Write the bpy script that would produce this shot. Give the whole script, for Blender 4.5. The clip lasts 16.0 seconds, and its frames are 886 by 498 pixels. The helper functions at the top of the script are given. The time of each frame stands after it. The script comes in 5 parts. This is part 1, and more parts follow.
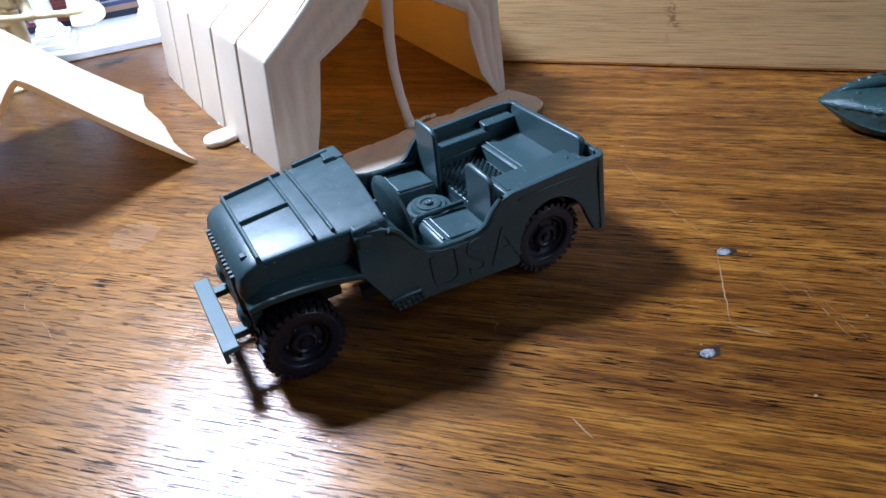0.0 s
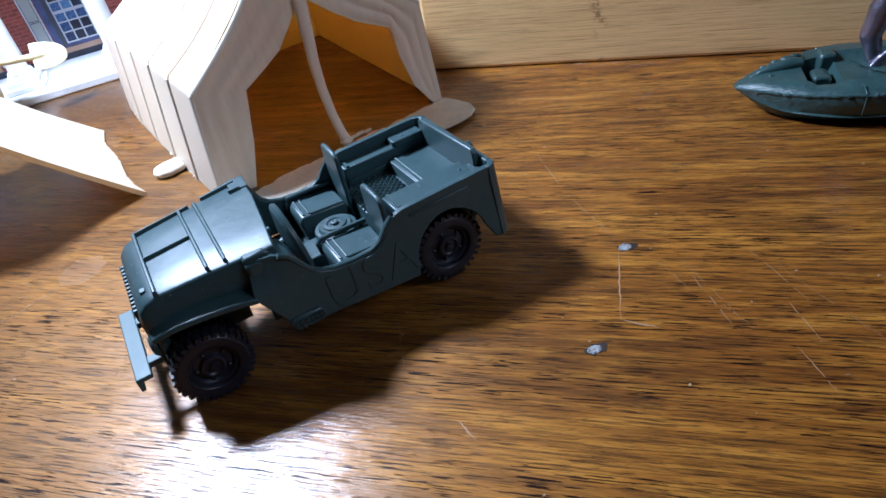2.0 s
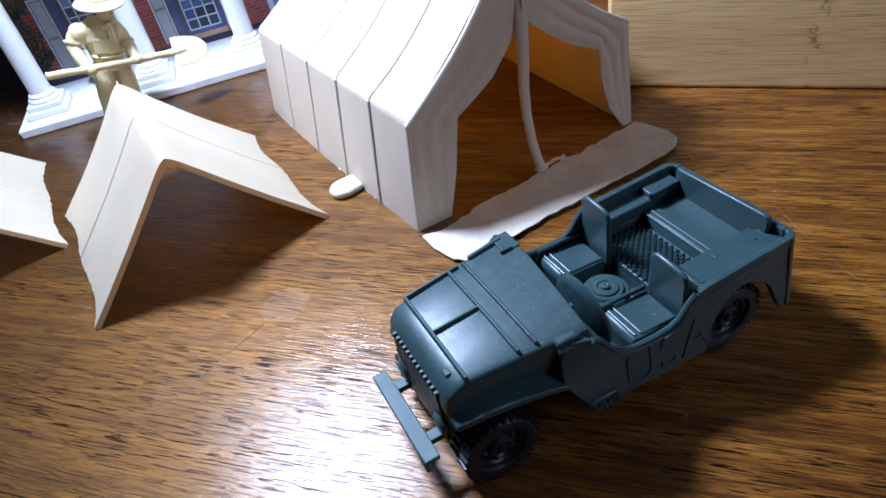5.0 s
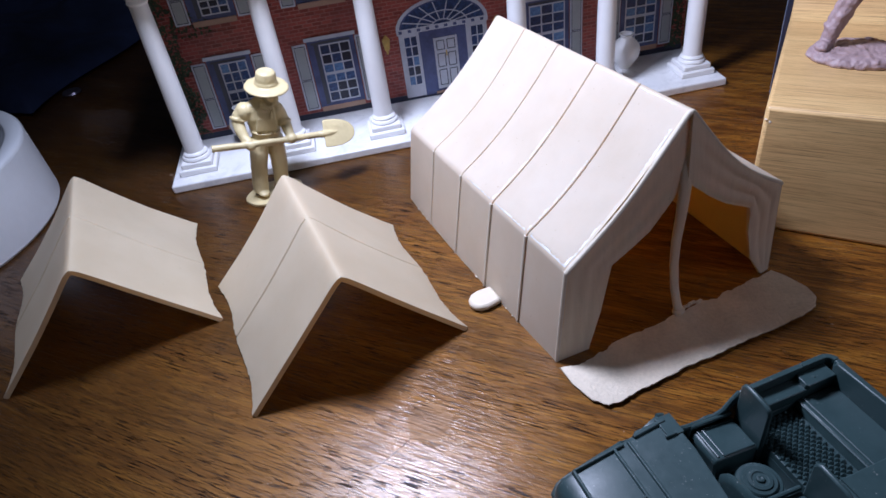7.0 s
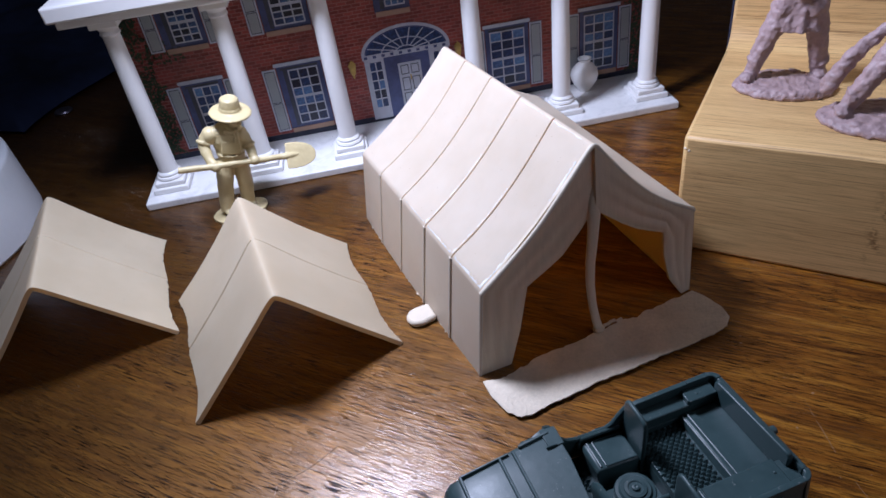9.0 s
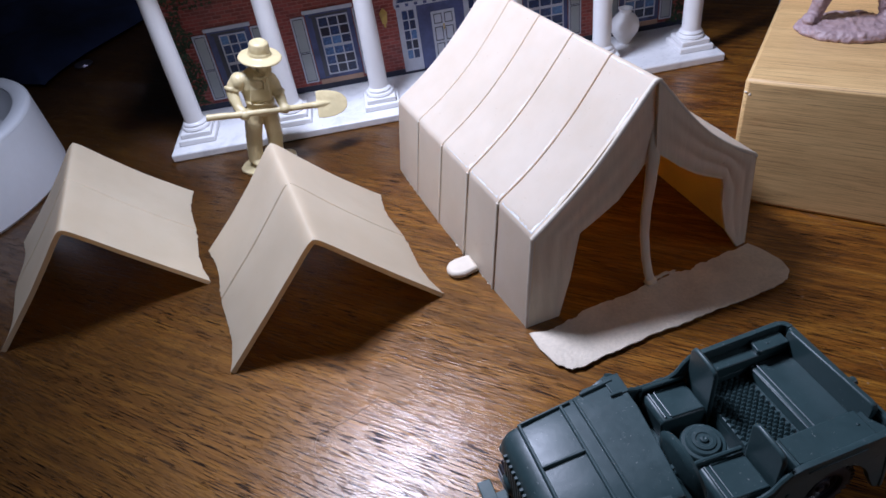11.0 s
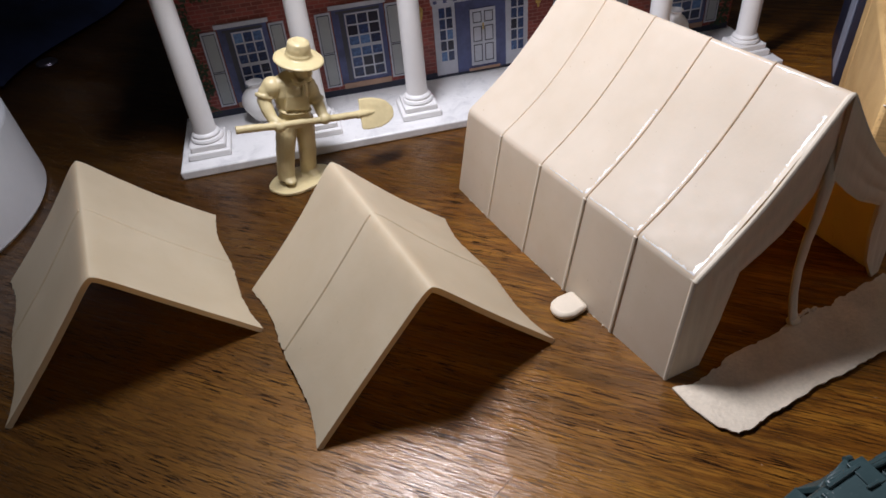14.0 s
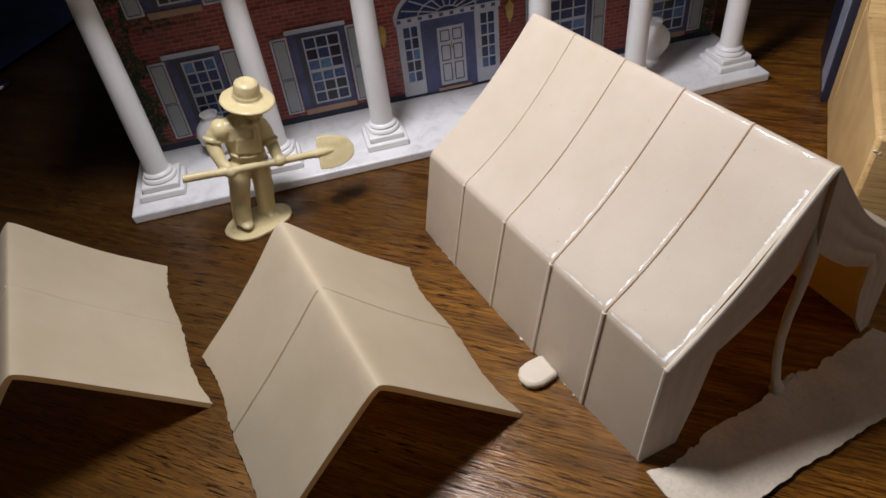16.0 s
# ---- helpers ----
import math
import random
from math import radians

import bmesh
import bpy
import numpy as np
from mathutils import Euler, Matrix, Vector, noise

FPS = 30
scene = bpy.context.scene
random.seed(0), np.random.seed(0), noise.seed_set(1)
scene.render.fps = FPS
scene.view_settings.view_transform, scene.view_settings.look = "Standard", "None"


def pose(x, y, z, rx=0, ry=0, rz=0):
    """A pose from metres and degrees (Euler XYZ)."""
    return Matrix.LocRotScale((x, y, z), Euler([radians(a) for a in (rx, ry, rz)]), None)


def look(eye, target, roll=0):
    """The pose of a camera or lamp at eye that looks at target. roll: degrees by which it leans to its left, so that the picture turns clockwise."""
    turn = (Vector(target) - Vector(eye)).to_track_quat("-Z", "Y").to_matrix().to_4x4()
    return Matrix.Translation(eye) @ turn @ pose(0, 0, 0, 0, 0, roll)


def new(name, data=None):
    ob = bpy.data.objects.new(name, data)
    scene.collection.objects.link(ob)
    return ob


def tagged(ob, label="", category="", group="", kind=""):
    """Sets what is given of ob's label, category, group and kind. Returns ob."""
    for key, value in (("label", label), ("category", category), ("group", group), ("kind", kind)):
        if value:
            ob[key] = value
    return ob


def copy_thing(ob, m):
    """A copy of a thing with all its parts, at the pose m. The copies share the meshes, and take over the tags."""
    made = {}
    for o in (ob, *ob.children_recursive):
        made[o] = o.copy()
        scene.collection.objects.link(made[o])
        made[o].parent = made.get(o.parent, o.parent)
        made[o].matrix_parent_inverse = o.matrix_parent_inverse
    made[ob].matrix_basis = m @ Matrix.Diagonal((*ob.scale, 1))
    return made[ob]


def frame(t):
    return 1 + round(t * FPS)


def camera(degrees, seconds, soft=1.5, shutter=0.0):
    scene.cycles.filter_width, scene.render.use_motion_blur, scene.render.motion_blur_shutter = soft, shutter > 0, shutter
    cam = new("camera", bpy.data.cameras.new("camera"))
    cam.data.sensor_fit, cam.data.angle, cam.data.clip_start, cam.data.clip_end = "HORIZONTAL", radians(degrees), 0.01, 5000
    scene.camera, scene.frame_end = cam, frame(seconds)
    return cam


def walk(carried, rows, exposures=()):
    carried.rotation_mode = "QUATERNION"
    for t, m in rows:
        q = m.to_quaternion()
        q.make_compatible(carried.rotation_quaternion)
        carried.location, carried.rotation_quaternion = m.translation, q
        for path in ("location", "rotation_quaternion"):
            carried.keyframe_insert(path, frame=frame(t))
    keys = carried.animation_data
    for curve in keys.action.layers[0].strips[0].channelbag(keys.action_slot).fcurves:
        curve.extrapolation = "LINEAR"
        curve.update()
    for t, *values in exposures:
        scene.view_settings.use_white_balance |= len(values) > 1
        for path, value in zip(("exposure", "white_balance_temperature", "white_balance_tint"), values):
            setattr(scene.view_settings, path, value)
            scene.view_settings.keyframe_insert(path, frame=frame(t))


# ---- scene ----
cam = camera(67.7, 16.0, soft=1.6)
PATH = [
    (0, (0.00486, 0.00447, 0.11154), (-0.01120, 0.16314, -0.00916), -6.77),
    (0.5, (0.01635, 0.00566, 0.11114), (-0.00238, 0.16168, -0.01258), -9.18),
    (1, (0.02388, 0.00484, 0.11259), (0.00336, 0.16144, -0.01011), -10.82),
    (1.5, (0.03016, 0.00347, 0.11360), (0.00652, 0.16046, -0.00803), -12.37),
    (2, (0.03701, 0.00213, 0.11572), (0.01289, 0.15961, -0.00519), -12.93),
    (2.5, (0.03321, -0.00000, 0.11379), (0.00893, 0.15798, -0.00642), -12.47),
    (3, (0.02909, -0.00004, 0.11383), (0.00416, 0.15851, -0.00549), -12.92),
    (3.5, (0.01103, 0.00508, 0.11104), (-0.01548, 0.16248, -0.00947), -12.02),
    (4, (0.00758, 0.00759, 0.11333), (-0.01942, 0.16486, -0.00724), -12.67),
    (4.5, (0.00380, 0.01233, 0.12164), (-0.01989, 0.16845, -0.00110), -13.12),
    (5, (-0.02632, 0.02520, 0.13737), (-0.05562, 0.17624, 0.00960), -11.99),
    (5.2, (-0.02760, 0.02525, 0.14059), (-0.06111, 0.17575, 0.01321), -12.79),
    (7.3, (-0.05687, 0.03644, 0.18146), (-0.10187, 0.18853, 0.05962), -7.95),
    (7.5, (-0.05643, 0.03518, 0.18132), (-0.10154, 0.18715, 0.05938), -7.87),
    (8, (-0.05952, 0.03419, 0.18545), (-0.10516, 0.18659, 0.06424), -7.45),
    (8.5, (-0.04255, 0.03649, 0.19164), (-0.08740, 0.18969, 0.07114), -7.13),
    (9, (-0.02147, 0.03243, 0.19047), (-0.06975, 0.18504, 0.07056), -8.73),
    (9.5, (-0.00239, 0.02724, 0.18964), (-0.05560, 0.17666, 0.06782), -11.58),
    (10, (-0.01172, 0.02545, 0.18798), (-0.06502, 0.17273, 0.06361), -10.50),
    (10.2, (-0.01670, 0.02765, 0.18537), (-0.07020, 0.17311, 0.05896), -9.86),
    (12.3, (-0.06370, 0.03657, 0.17133), (-0.10097, 0.18969, 0.04819), -7.76),
    (12.5, (-0.06799, 0.04235, 0.17305), (-0.10018, 0.19633, 0.04955), -7.64),
    (13, (-0.08901, 0.05216, 0.16400), (-0.11909, 0.20451, 0.03797), -6.76),
    (13.5, (-0.09584, 0.05380, 0.16399), (-0.12518, 0.20540, 0.03688), -5.73),
    (14, (-0.10399, 0.05839, 0.16808), (-0.13574, 0.20907, 0.04046), -5.44),
    (14.5, (-0.10185, 0.07369, 0.17695), (-0.13223, 0.22347, 0.04795), -5.83),
    (15, (-0.10249, 0.09234, 0.18146), (-0.13312, 0.23906, 0.04904), -5.97),
    (15.5, (-0.09774, 0.09449, 0.17989), (-0.12867, 0.24040, 0.04666), -6.78),
    (16, (-0.09492, 0.09222, 0.17916), (-0.12546, 0.23788, 0.04556), -6.88),
]
EXPOSURES = [(0.0, 0.91, 4730, 11), (2.5, 0.97, 4740, 10), (4.4, 0.88, 4640, 10), (5.0, 0.49, 4650, 12), (5.2, 0.43, 4720, 13), (7.3, -0.38, 5140, 20), (12.4, -0.44, 5240, 20), (13.0, -0.52, 5380, 19), (13.5, -0.63, 5750, 16), (14.0, -0.66, 6050, 16), (16.0, -0.9, 6250, 15)]
walk(cam, [(t, look(eye, target, roll)) for t, eye, target, roll in PATH], EXPOSURES)

# ---- light ----
MM = 0.001
world = bpy.data.worlds.new("room_air")
scene.world = world
world.use_nodes = True
world.node_tree.nodes["Background"].inputs[0].default_value = (0.5, 0.6, 0.8, 1)
world.node_tree.nodes["Background"].inputs[1].default_value = 0.02


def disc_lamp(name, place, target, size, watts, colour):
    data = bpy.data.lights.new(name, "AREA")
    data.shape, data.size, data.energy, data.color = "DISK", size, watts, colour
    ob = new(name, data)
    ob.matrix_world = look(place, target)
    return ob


# a shaded desk lamp over the tents, tipped towards the back
bulb = bpy.data.lights.new("desk_lamp_light", "SPOT")
bulb.energy, bulb.shadow_soft_size, bulb.color = 7.2, 0.036, (1.0, 0.985, 0.98)
bulb.spot_size, bulb.spot_blend = radians(164), 0.9
new("desk_lamp_light", bulb).matrix_world = look((-0.190, 0.268, 0.292), (0.014, 0.340, 0.0))
# added fill without a known source, brightens the tent front and shaded sides
disc_lamp("fill_light", (1.30, -0.20, 0.95), (0.05, 0.15, 0.0), 0.7, 3.7, (1.0, 0.96, 0.91))

# ---- materials ----
WOOD_TONE, FIBRE, VARNISH = 0.57, 1.0, 0.86


def material(name):
    m = bpy.data.materials.new(name)
    m.use_nodes = True
    nt = m.node_tree
    return m, nt, nt.nodes["Principled BSDF"]


def link(nt, a, b):
    nt.links.new(a, b)


def mm_coords(nt, scale=(1, 1, 1), turn=0.0):
    """Object coordinates in millimetres, turned about z and stretched."""
    tc = nt.nodes.new("ShaderNodeTexCoord")
    mp = nt.nodes.new("ShaderNodeMapping")
    mp.vector_type = "TEXTURE"
    mp.inputs["Rotation"].default_value = (0, 0, radians(turn))
    mp.inputs["Scale"].default_value = (MM, MM, MM)
    link(nt, tc.outputs["Object"], mp.inputs["Vector"])
    st = nt.nodes.new("ShaderNodeMapping")
    st.inputs["Scale"].default_value = scale
    link(nt, mp.outputs["Vector"], st.inputs["Vector"])
    return st.outputs["Vector"]


def noise_tex(nt, vec, scale, detail=4.0, rough=0.55, distort=0.0):
    n = nt.nodes.new("ShaderNodeTexNoise")
    n.inputs["Scale"].default_value = scale
    n.inputs["Detail"].default_value = detail
    n.inputs["Roughness"].default_value = rough
    n.inputs["Distortion"].default_value = distort
    link(nt, vec, n.inputs["Vector"])
    return n.outputs["Fac"]


def ramp(nt, fac, stops):
    r = nt.nodes.new("ShaderNodeValToRGB")
    el = r.color_ramp.elements
    while len(el) < len(stops):
        el.new(0.5)
    for e, (pos, col) in zip(el, stops):
        e.position = pos
        e.color = (*col, 1) if len(col) == 3 else col
    link(nt, fac, r.inputs["Fac"])
    return r.outputs["Color"]


def grey(v):
    return (v, v, v)


def mixed(nt, fac, a, b, mode="MIX"):
    m = nt.nodes.new("ShaderNodeMix")
    m.data_type, m.blend_type = "RGBA", mode
    for sock, val in ((m.inputs[0], fac), (m.inputs[6], a), (m.inputs[7], b)):
        if isinstance(val, (int, float)):
            sock.default_value = val
        elif isinstance(val, tuple):
            sock.default_value = (*val, 1)
        else:
            link(nt, val, sock)
    return m.outputs[2]


def maths(nt, op, a, b=0.0):
    m = nt.nodes.new("ShaderNodeMath")
    m.operation = op
    for sock, val in zip(m.inputs, (a, b)):
        if isinstance(val, (int, float)):
            sock.default_value = val
        else:
            link(nt, val, sock)
    return m.outputs[0]


def bump(nt, bsdf, height, strength, dist_mm):
    b = nt.nodes.new("ShaderNodeBump")
    b.inputs["Strength"].default_value = strength
    b.inputs["Distance"].default_value = dist_mm * MM
    link(nt, height, b.inputs["Height"])
    link(nt, b.outputs["Normal"], bsdf.inputs["Normal"])


def plastic(name, colour, rough=0.4, vary=0.12, bump_mm=0.05, feature=0.25, spec=0.5, dust=0.0):
    """Moulded plastic: blotches at two scales, uneven gloss and a fine moulded skin."""
    m, nt, b = material(name)
    v = mm_coords(nt)
    big, fine = noise_tex(nt, v, 0.06, 3), noise_tex(nt, v, feature, 6, 0.65)
    lo = tuple(c * (1 - vary) for c in colour)
    hi = tuple(min(1, c * (1 + vary)) for c in colour)
    col = ramp(nt, big, [(0.3, lo), (0.7, hi)])
    col = mixed(nt, 0.35, col, ramp(nt, fine, [(0.35, lo), (0.65, hi)]))
    if dust:
        speck = ramp(nt, noise_tex(nt, v, 1.4, 2), [(0.70, grey(0)), (0.76, grey(dust))])
        col = mixed(nt, speck, col, (0.6, 0.6, 0.58))
    link(nt, col, b.inputs["Base Color"])
    link(nt, ramp(nt, fine, [(0.3, grey(rough * 0.92)), (0.7, grey(min(1, rough * 1.12)))]), b.inputs["Roughness"])
    b.inputs["Specular IOR Level"].default_value = spec
    bump(nt, b, fine, 0.5, bump_mm)
    return m


def tent_plastic(name, colour, inside, through_light, grain=0.0):
    """Thin cream plastic that lets a little amber light through; grain gives fine upright streaks."""
    m, nt, b = material(name)
    v = mm_coords(nt)
    big, mid, fine = noise_tex(nt, v, 0.035, 3), noise_tex(nt, v, 0.16, 5, 0.6), noise_tex(nt, v, 0.9, 4, 0.6)
    dark = (colour[0] * 0.9, colour[1] * 0.88, colour[2] * 0.84)
    col = ramp(nt, big, [(0.3, dark), (0.65, colour)])
    col = mixed(nt, 0.3, col, ramp(nt, mid, [(0.35, dark), (0.6, colour)]))
    height = maths(nt, "ADD", maths(nt, "MULTIPLY", fine, 0.4), mid)
    if grain:
        streak = noise_tex(nt, mm_coords(nt, (1, 1, 0.05)), 0.55, 5, 0.65, 0.4)
        col = mixed(nt, maths(nt, "MULTIPLY", ramp(nt, streak, [(0.38, grey(1)), (0.56, grey(0))]), grain), col, tuple(c * 0.62 for c in colour))
        height = maths(nt, "ADD", height, maths(nt, "MULTIPLY", streak, 2.0))
    speck = ramp(nt, noise_tex(nt, v, 0.8, 1), [(0.76, grey(0)), (0.79, grey(0.5))])
    col = mixed(nt, speck, col, (0.35, 0.27, 0.2))
    link(nt, col, b.inputs["Base Color"])
    link(nt, ramp(nt, mid, [(0.35, grey(0.46)), (0.65, grey(0.62))]), b.inputs["Roughness"])
    bump(nt, b, height, 0.5, 0.16)
    tr = nt.nodes.new("ShaderNodeBsdfTranslucent")
    tr.inputs["Color"].default_value = (*inside, 1)
    mix = nt.nodes.new("ShaderNodeMixShader")
    mix.inputs[0].default_value = through_light
    link(nt, b.outputs[0], mix.inputs[1])
    link(nt, tr.outputs[0], mix.inputs[2])
    link(nt, mix.outputs[0], nt.nodes["Material Output"].inputs["Surface"])
    return m


def table_wood():
    """Varnished open-grained wood: golden figure, dark pore dashes, fibres that shine under a clear coat."""
    m, nt, b = material("table_wood")
    turn = -13.0
    wide = mm_coords(nt, (0.09, 1, 1), turn)
    long_ = mm_coords(nt, (0.05, 1, 1), turn)
    flat = mm_coords(nt)
    figure = noise_tex(nt, wide, 0.05, 6, 0.65, 0.9)
    streak = noise_tex(nt, wide, 0.26, 7, 0.68, 0.4)
    lines = noise_tex(nt, mm_coords(nt, (0.03, 1, 1), turn), 1.5, 6, 0.72, 0.25)
    pores = noise_tex(nt, mm_coords(nt, (0.045, 1, 1), turn), 2.2, 3, 0.55, 0.2)
    hair = noise_tex(nt, long_, 3.4, 2, 0.6, 0.1)
    patch = noise_tex(nt, wide, 0.06, 4)
    col = ramp(nt, figure, [(0.30, (0.060, 0.0150, 0.0022)), (0.42, (0.200, 0.0620, 0.0052)), (0.54, (0.400, 0.1500, 0.0115)), (0.70, (0.640, 0.2900, 0.0300))])
    col = mixed(nt, 0.55, col, ramp(nt, streak, [(0.37, (0.0420, 0.0100, 0.0014)), (0.48, (0.2900, 0.1020, 0.0075)), (0.60, (0.6400, 0.3000, 0.0320))]))
    col = mixed(nt, maths(nt, "MULTIPLY", ramp(nt, lines, [(0.42, grey(1)), (0.50, grey(0))]), 0.85), col, (0.040, 0.010, 0.002))
    where = ramp(nt, patch, [(0.40, grey(0.45)), (0.54, grey(1.0))])
    pore = mixed(nt, 1.0, ramp(nt, pores, [(0.405, grey(1)), (0.425, grey(0))]), where, "MULTIPLY")
    fleck = ramp(nt, hair, [(0.36, grey(1)), (0.42, grey(0))])
    col = mixed(nt, maths(nt, "MULTIPLY", fleck, 0.72), col, (0.030, 0.009, 0.002))
    col = mixed(nt, maths(nt, "MULTIPLY", pore, 0.95), col, (0.006, 0.003, 0.0025))
    # a dull round patch where the varnish is worn
    tc = nt.nodes.new("ShaderNodeTexCoord")
    sub = nt.nodes.new("ShaderNodeVectorMath")
    sub.operation = "DISTANCE"
    sub.inputs[1].default_value = (-0.1070, 0.1672, 0.0)
    link(nt, tc.outputs["Object"], sub.inputs[0])
    r = maths(nt, "ADD", maths(nt, "MULTIPLY", sub.outputs["Value"], 1000.0), maths(nt, "MULTIPLY", noise_tex(nt, flat, 0.22, 4), 7.0))
    ring = ramp(nt, maths(nt, "MULTIPLY", r, 0.05), [(0.30, grey(0.7)), (0.50, grey(1.0)), (0.58, grey(0.0))])
    col = mixed(nt, maths(nt, "MULTIPLY", ring, 0.5), col, (0.20, 0.08, 0.012))
    # dimmer light towards -x put into the colour, its edge wandering with the figure
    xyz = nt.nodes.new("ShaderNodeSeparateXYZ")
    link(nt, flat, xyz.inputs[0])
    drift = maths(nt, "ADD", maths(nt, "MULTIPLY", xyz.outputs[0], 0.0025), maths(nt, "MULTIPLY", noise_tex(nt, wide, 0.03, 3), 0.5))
    left_dim = ramp(nt, maths(nt, "ADD", drift, 0.55), [(0.22, grey(0.23)), (0.82, grey(1.0))])
    col = mixed(nt, 1.0, col, left_dim, "MULTIPLY")
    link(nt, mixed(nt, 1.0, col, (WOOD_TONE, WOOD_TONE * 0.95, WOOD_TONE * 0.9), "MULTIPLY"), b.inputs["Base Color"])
    # the fibres' broad golden sheen
    b.inputs["Roughness"].default_value = 0.52
    link(nt, mixed(nt, pore, grey(FIBRE), grey(0.05)), b.inputs["Specular IOR Level"])
    b.inputs["Specular Tint"].default_value = (1.0, 0.50, 0.13, 1)
    # the varnish
    smear = noise_tex(nt, flat, 0.05, 5, 0.6)
    rough = ramp(nt, smear, [(0.3, grey(0.17)), (0.7, grey(0.25))])
    rough = mixed(nt, ring, rough, grey(0.40))
    link(nt, mixed(nt, maths(nt, "MULTIPLY", pore, 0.5), rough, grey(0.5)), b.inputs["Coat Roughness"])
    coat = mixed(nt, pore, grey(VARNISH), grey(0.3 * VARNISH))
    link(nt, mixed(nt, maths(nt, "MULTIPLY", ring, 0.6), coat, grey(0.3)), b.inputs["Coat Weight"])
    fine = noise_tex(nt, long_, 1.6, 4, 0.6)
    h = maths(nt, "SUBTRACT", maths(nt, "MULTIPLY", fine, 0.9), maths(nt, "MULTIPLY", pore, 1.1))
    h = maths(nt, "ADD", h, maths(nt, "MULTIPLY", noise_tex(nt, mm_coords(nt, (0.3, 1, 1), turn), 0.6, 3), 0.45))
    bump(nt, b, h, 0.75, 0.16)
    link(nt, b.inputs["Normal"].links[0].from_socket, b.inputs["Coat Normal"])
    return m


def bamboo(name, turn, axis_scale):
    m, nt, b = material(name)
    v = mm_coords(nt, axis_scale, turn)
    strips = noise_tex(nt, v, 0.07, 3, 0.5)
    thin = mm_coords(nt, tuple(c * 0.5 if c < 1 else c for c in axis_scale), turn)
    lines = noise_tex(nt, thin, 2.6, 6, 0.72, 0.15)
    dashes = noise_tex(nt, thin, 2.0, 3, 0.6)
    col = ramp(nt, strips, [(0.3, (0.530, 0.315, 0.115)), (0.5, (0.730, 0.475, 0.190)), (0.7, (0.820, 0.580, 0.250))])
    col = mixed(nt, 0.6, col, ramp(nt, lines, [(0.36, (0.2700, 0.1400, 0.0480)), (0.54, (0.7400, 0.5050, 0.2250))]))
    dark = ramp(nt, dashes, [(0.36, grey(1)), (0.41, grey(0))])
    col = mixed(nt, maths(nt, "MULTIPLY", dark, 0.6), col, (0.17, 0.09, 0.035))
    # nodes of the cane: bands of short dark marks across the strips
    raw = mm_coords(nt)
    xyz = nt.nodes.new("ShaderNodeSeparateXYZ")
    link(nt, raw, xyz.inputs[0])
    wob = maths(nt, "MULTIPLY", noise_tex(nt, raw, 0.08, 2), 8.0)
    near = maths(nt, "ABSOLUTE", maths(nt, "SUBTRACT", maths(nt, "PINGPONG", maths(nt, "ADD", xyz.outputs[0], wob), 78.0), 78.0))
    band = ramp(nt, maths(nt, "MULTIPLY", near, 0.1), [(0.0, grey(1)), (0.45, grey(0))])
    rows = ramp(nt, noise_tex(nt, raw, 0.10, 1), [(0.46, grey(0)), (0.54, grey(1))])
    marks = ramp(nt, noise_tex(nt, mm_coords(nt, (0.6, 1, 1)), 0.9, 3), [(0.44, grey(0)), (0.54, grey(1))])
    node = mixed(nt, 1.0, mixed(nt, 1.0, band, marks, "MULTIPLY"), rows, "MULTIPLY")
    col = mixed(nt, maths(nt, "MULTIPLY", node, 0.8), col, (0.16, 0.085, 0.03))
    link(nt, col, b.inputs["Base Color"])
    link(nt, ramp(nt, lines, [(0.3, grey(0.52)), (0.7, grey(0.38))]), b.inputs["Roughness"])
    bump(nt, b, lines, 0.3, 0.1)
    return m


def brick_print():
    m, nt, b = material("brick_print")
    tc = nt.nodes.new("ShaderNodeTexCoord")
    mp = nt.nodes.new("ShaderNodeMapping")
    mp.inputs["Rotation"].default_value = (radians(-90), 0, 0)
    mp.inputs["Scale"].default_value = (1000, 1000, 1000)
    link(nt, tc.outputs["Object"], mp.inputs["Vector"])
    br = nt.nodes.new("ShaderNodeTexBrick")
    br.inputs["Scale"].default_value = 1.0
    br.inputs["Brick Width"].default_value = 5.4
    br.inputs["Row Height"].default_value = 2.05
    br.inputs["Mortar Size"].default_value = 0.26
    br.inputs["Mortar Smooth"].default_value = 0.4
    br.inputs["Color1"].default_value = (0.17, 0.021, 0.016, 1)
    br.inputs["Color2"].default_value = (0.36, 0.066, 0.044, 1)
    br.inputs["Mortar"].default_value = (0.36, 0.16, 0.13, 1)
    link(nt, mp.outputs["Vector"], br.inputs["Vector"])
    v = mm_coords(nt)
    col = mixed(nt, ramp(nt, noise_tex(nt, v, 0.05, 3), [(0.35, grey(0.0)), (0.7, grey(0.55))]), br.outputs["Color"], (0.13, 0.03, 0.03))
    link(nt, col, b.inputs["Base Color"])
    b.inputs["Roughness"].default_value = 0.42
    bump(nt, b, br.outputs["Fac"], -0.25, 0.1)
    return m


def pane_print():
    """Printed window panes, each a different blue."""
    m, nt, b = material("pane_print")
    info = nt.nodes.new("ShaderNodeObjectInfo")
    v = mm_coords(nt)
    pick = maths(nt, "ADD", maths(nt, "MULTIPLY", info.outputs["Random"], 0.55), maths(nt, "MULTIPLY", noise_tex(nt, v, 0.7, 3), 0.6))
    link(nt, ramp(nt, pick, [(0.38, (0.004, 0.007, 0.024)), (0.62, (0.016, 0.042, 0.14)), (0.95, (0.14, 0.28, 0.55))]), b.inputs["Base Color"])
    b.inputs["Roughness"].default_value = 0.3
    return m


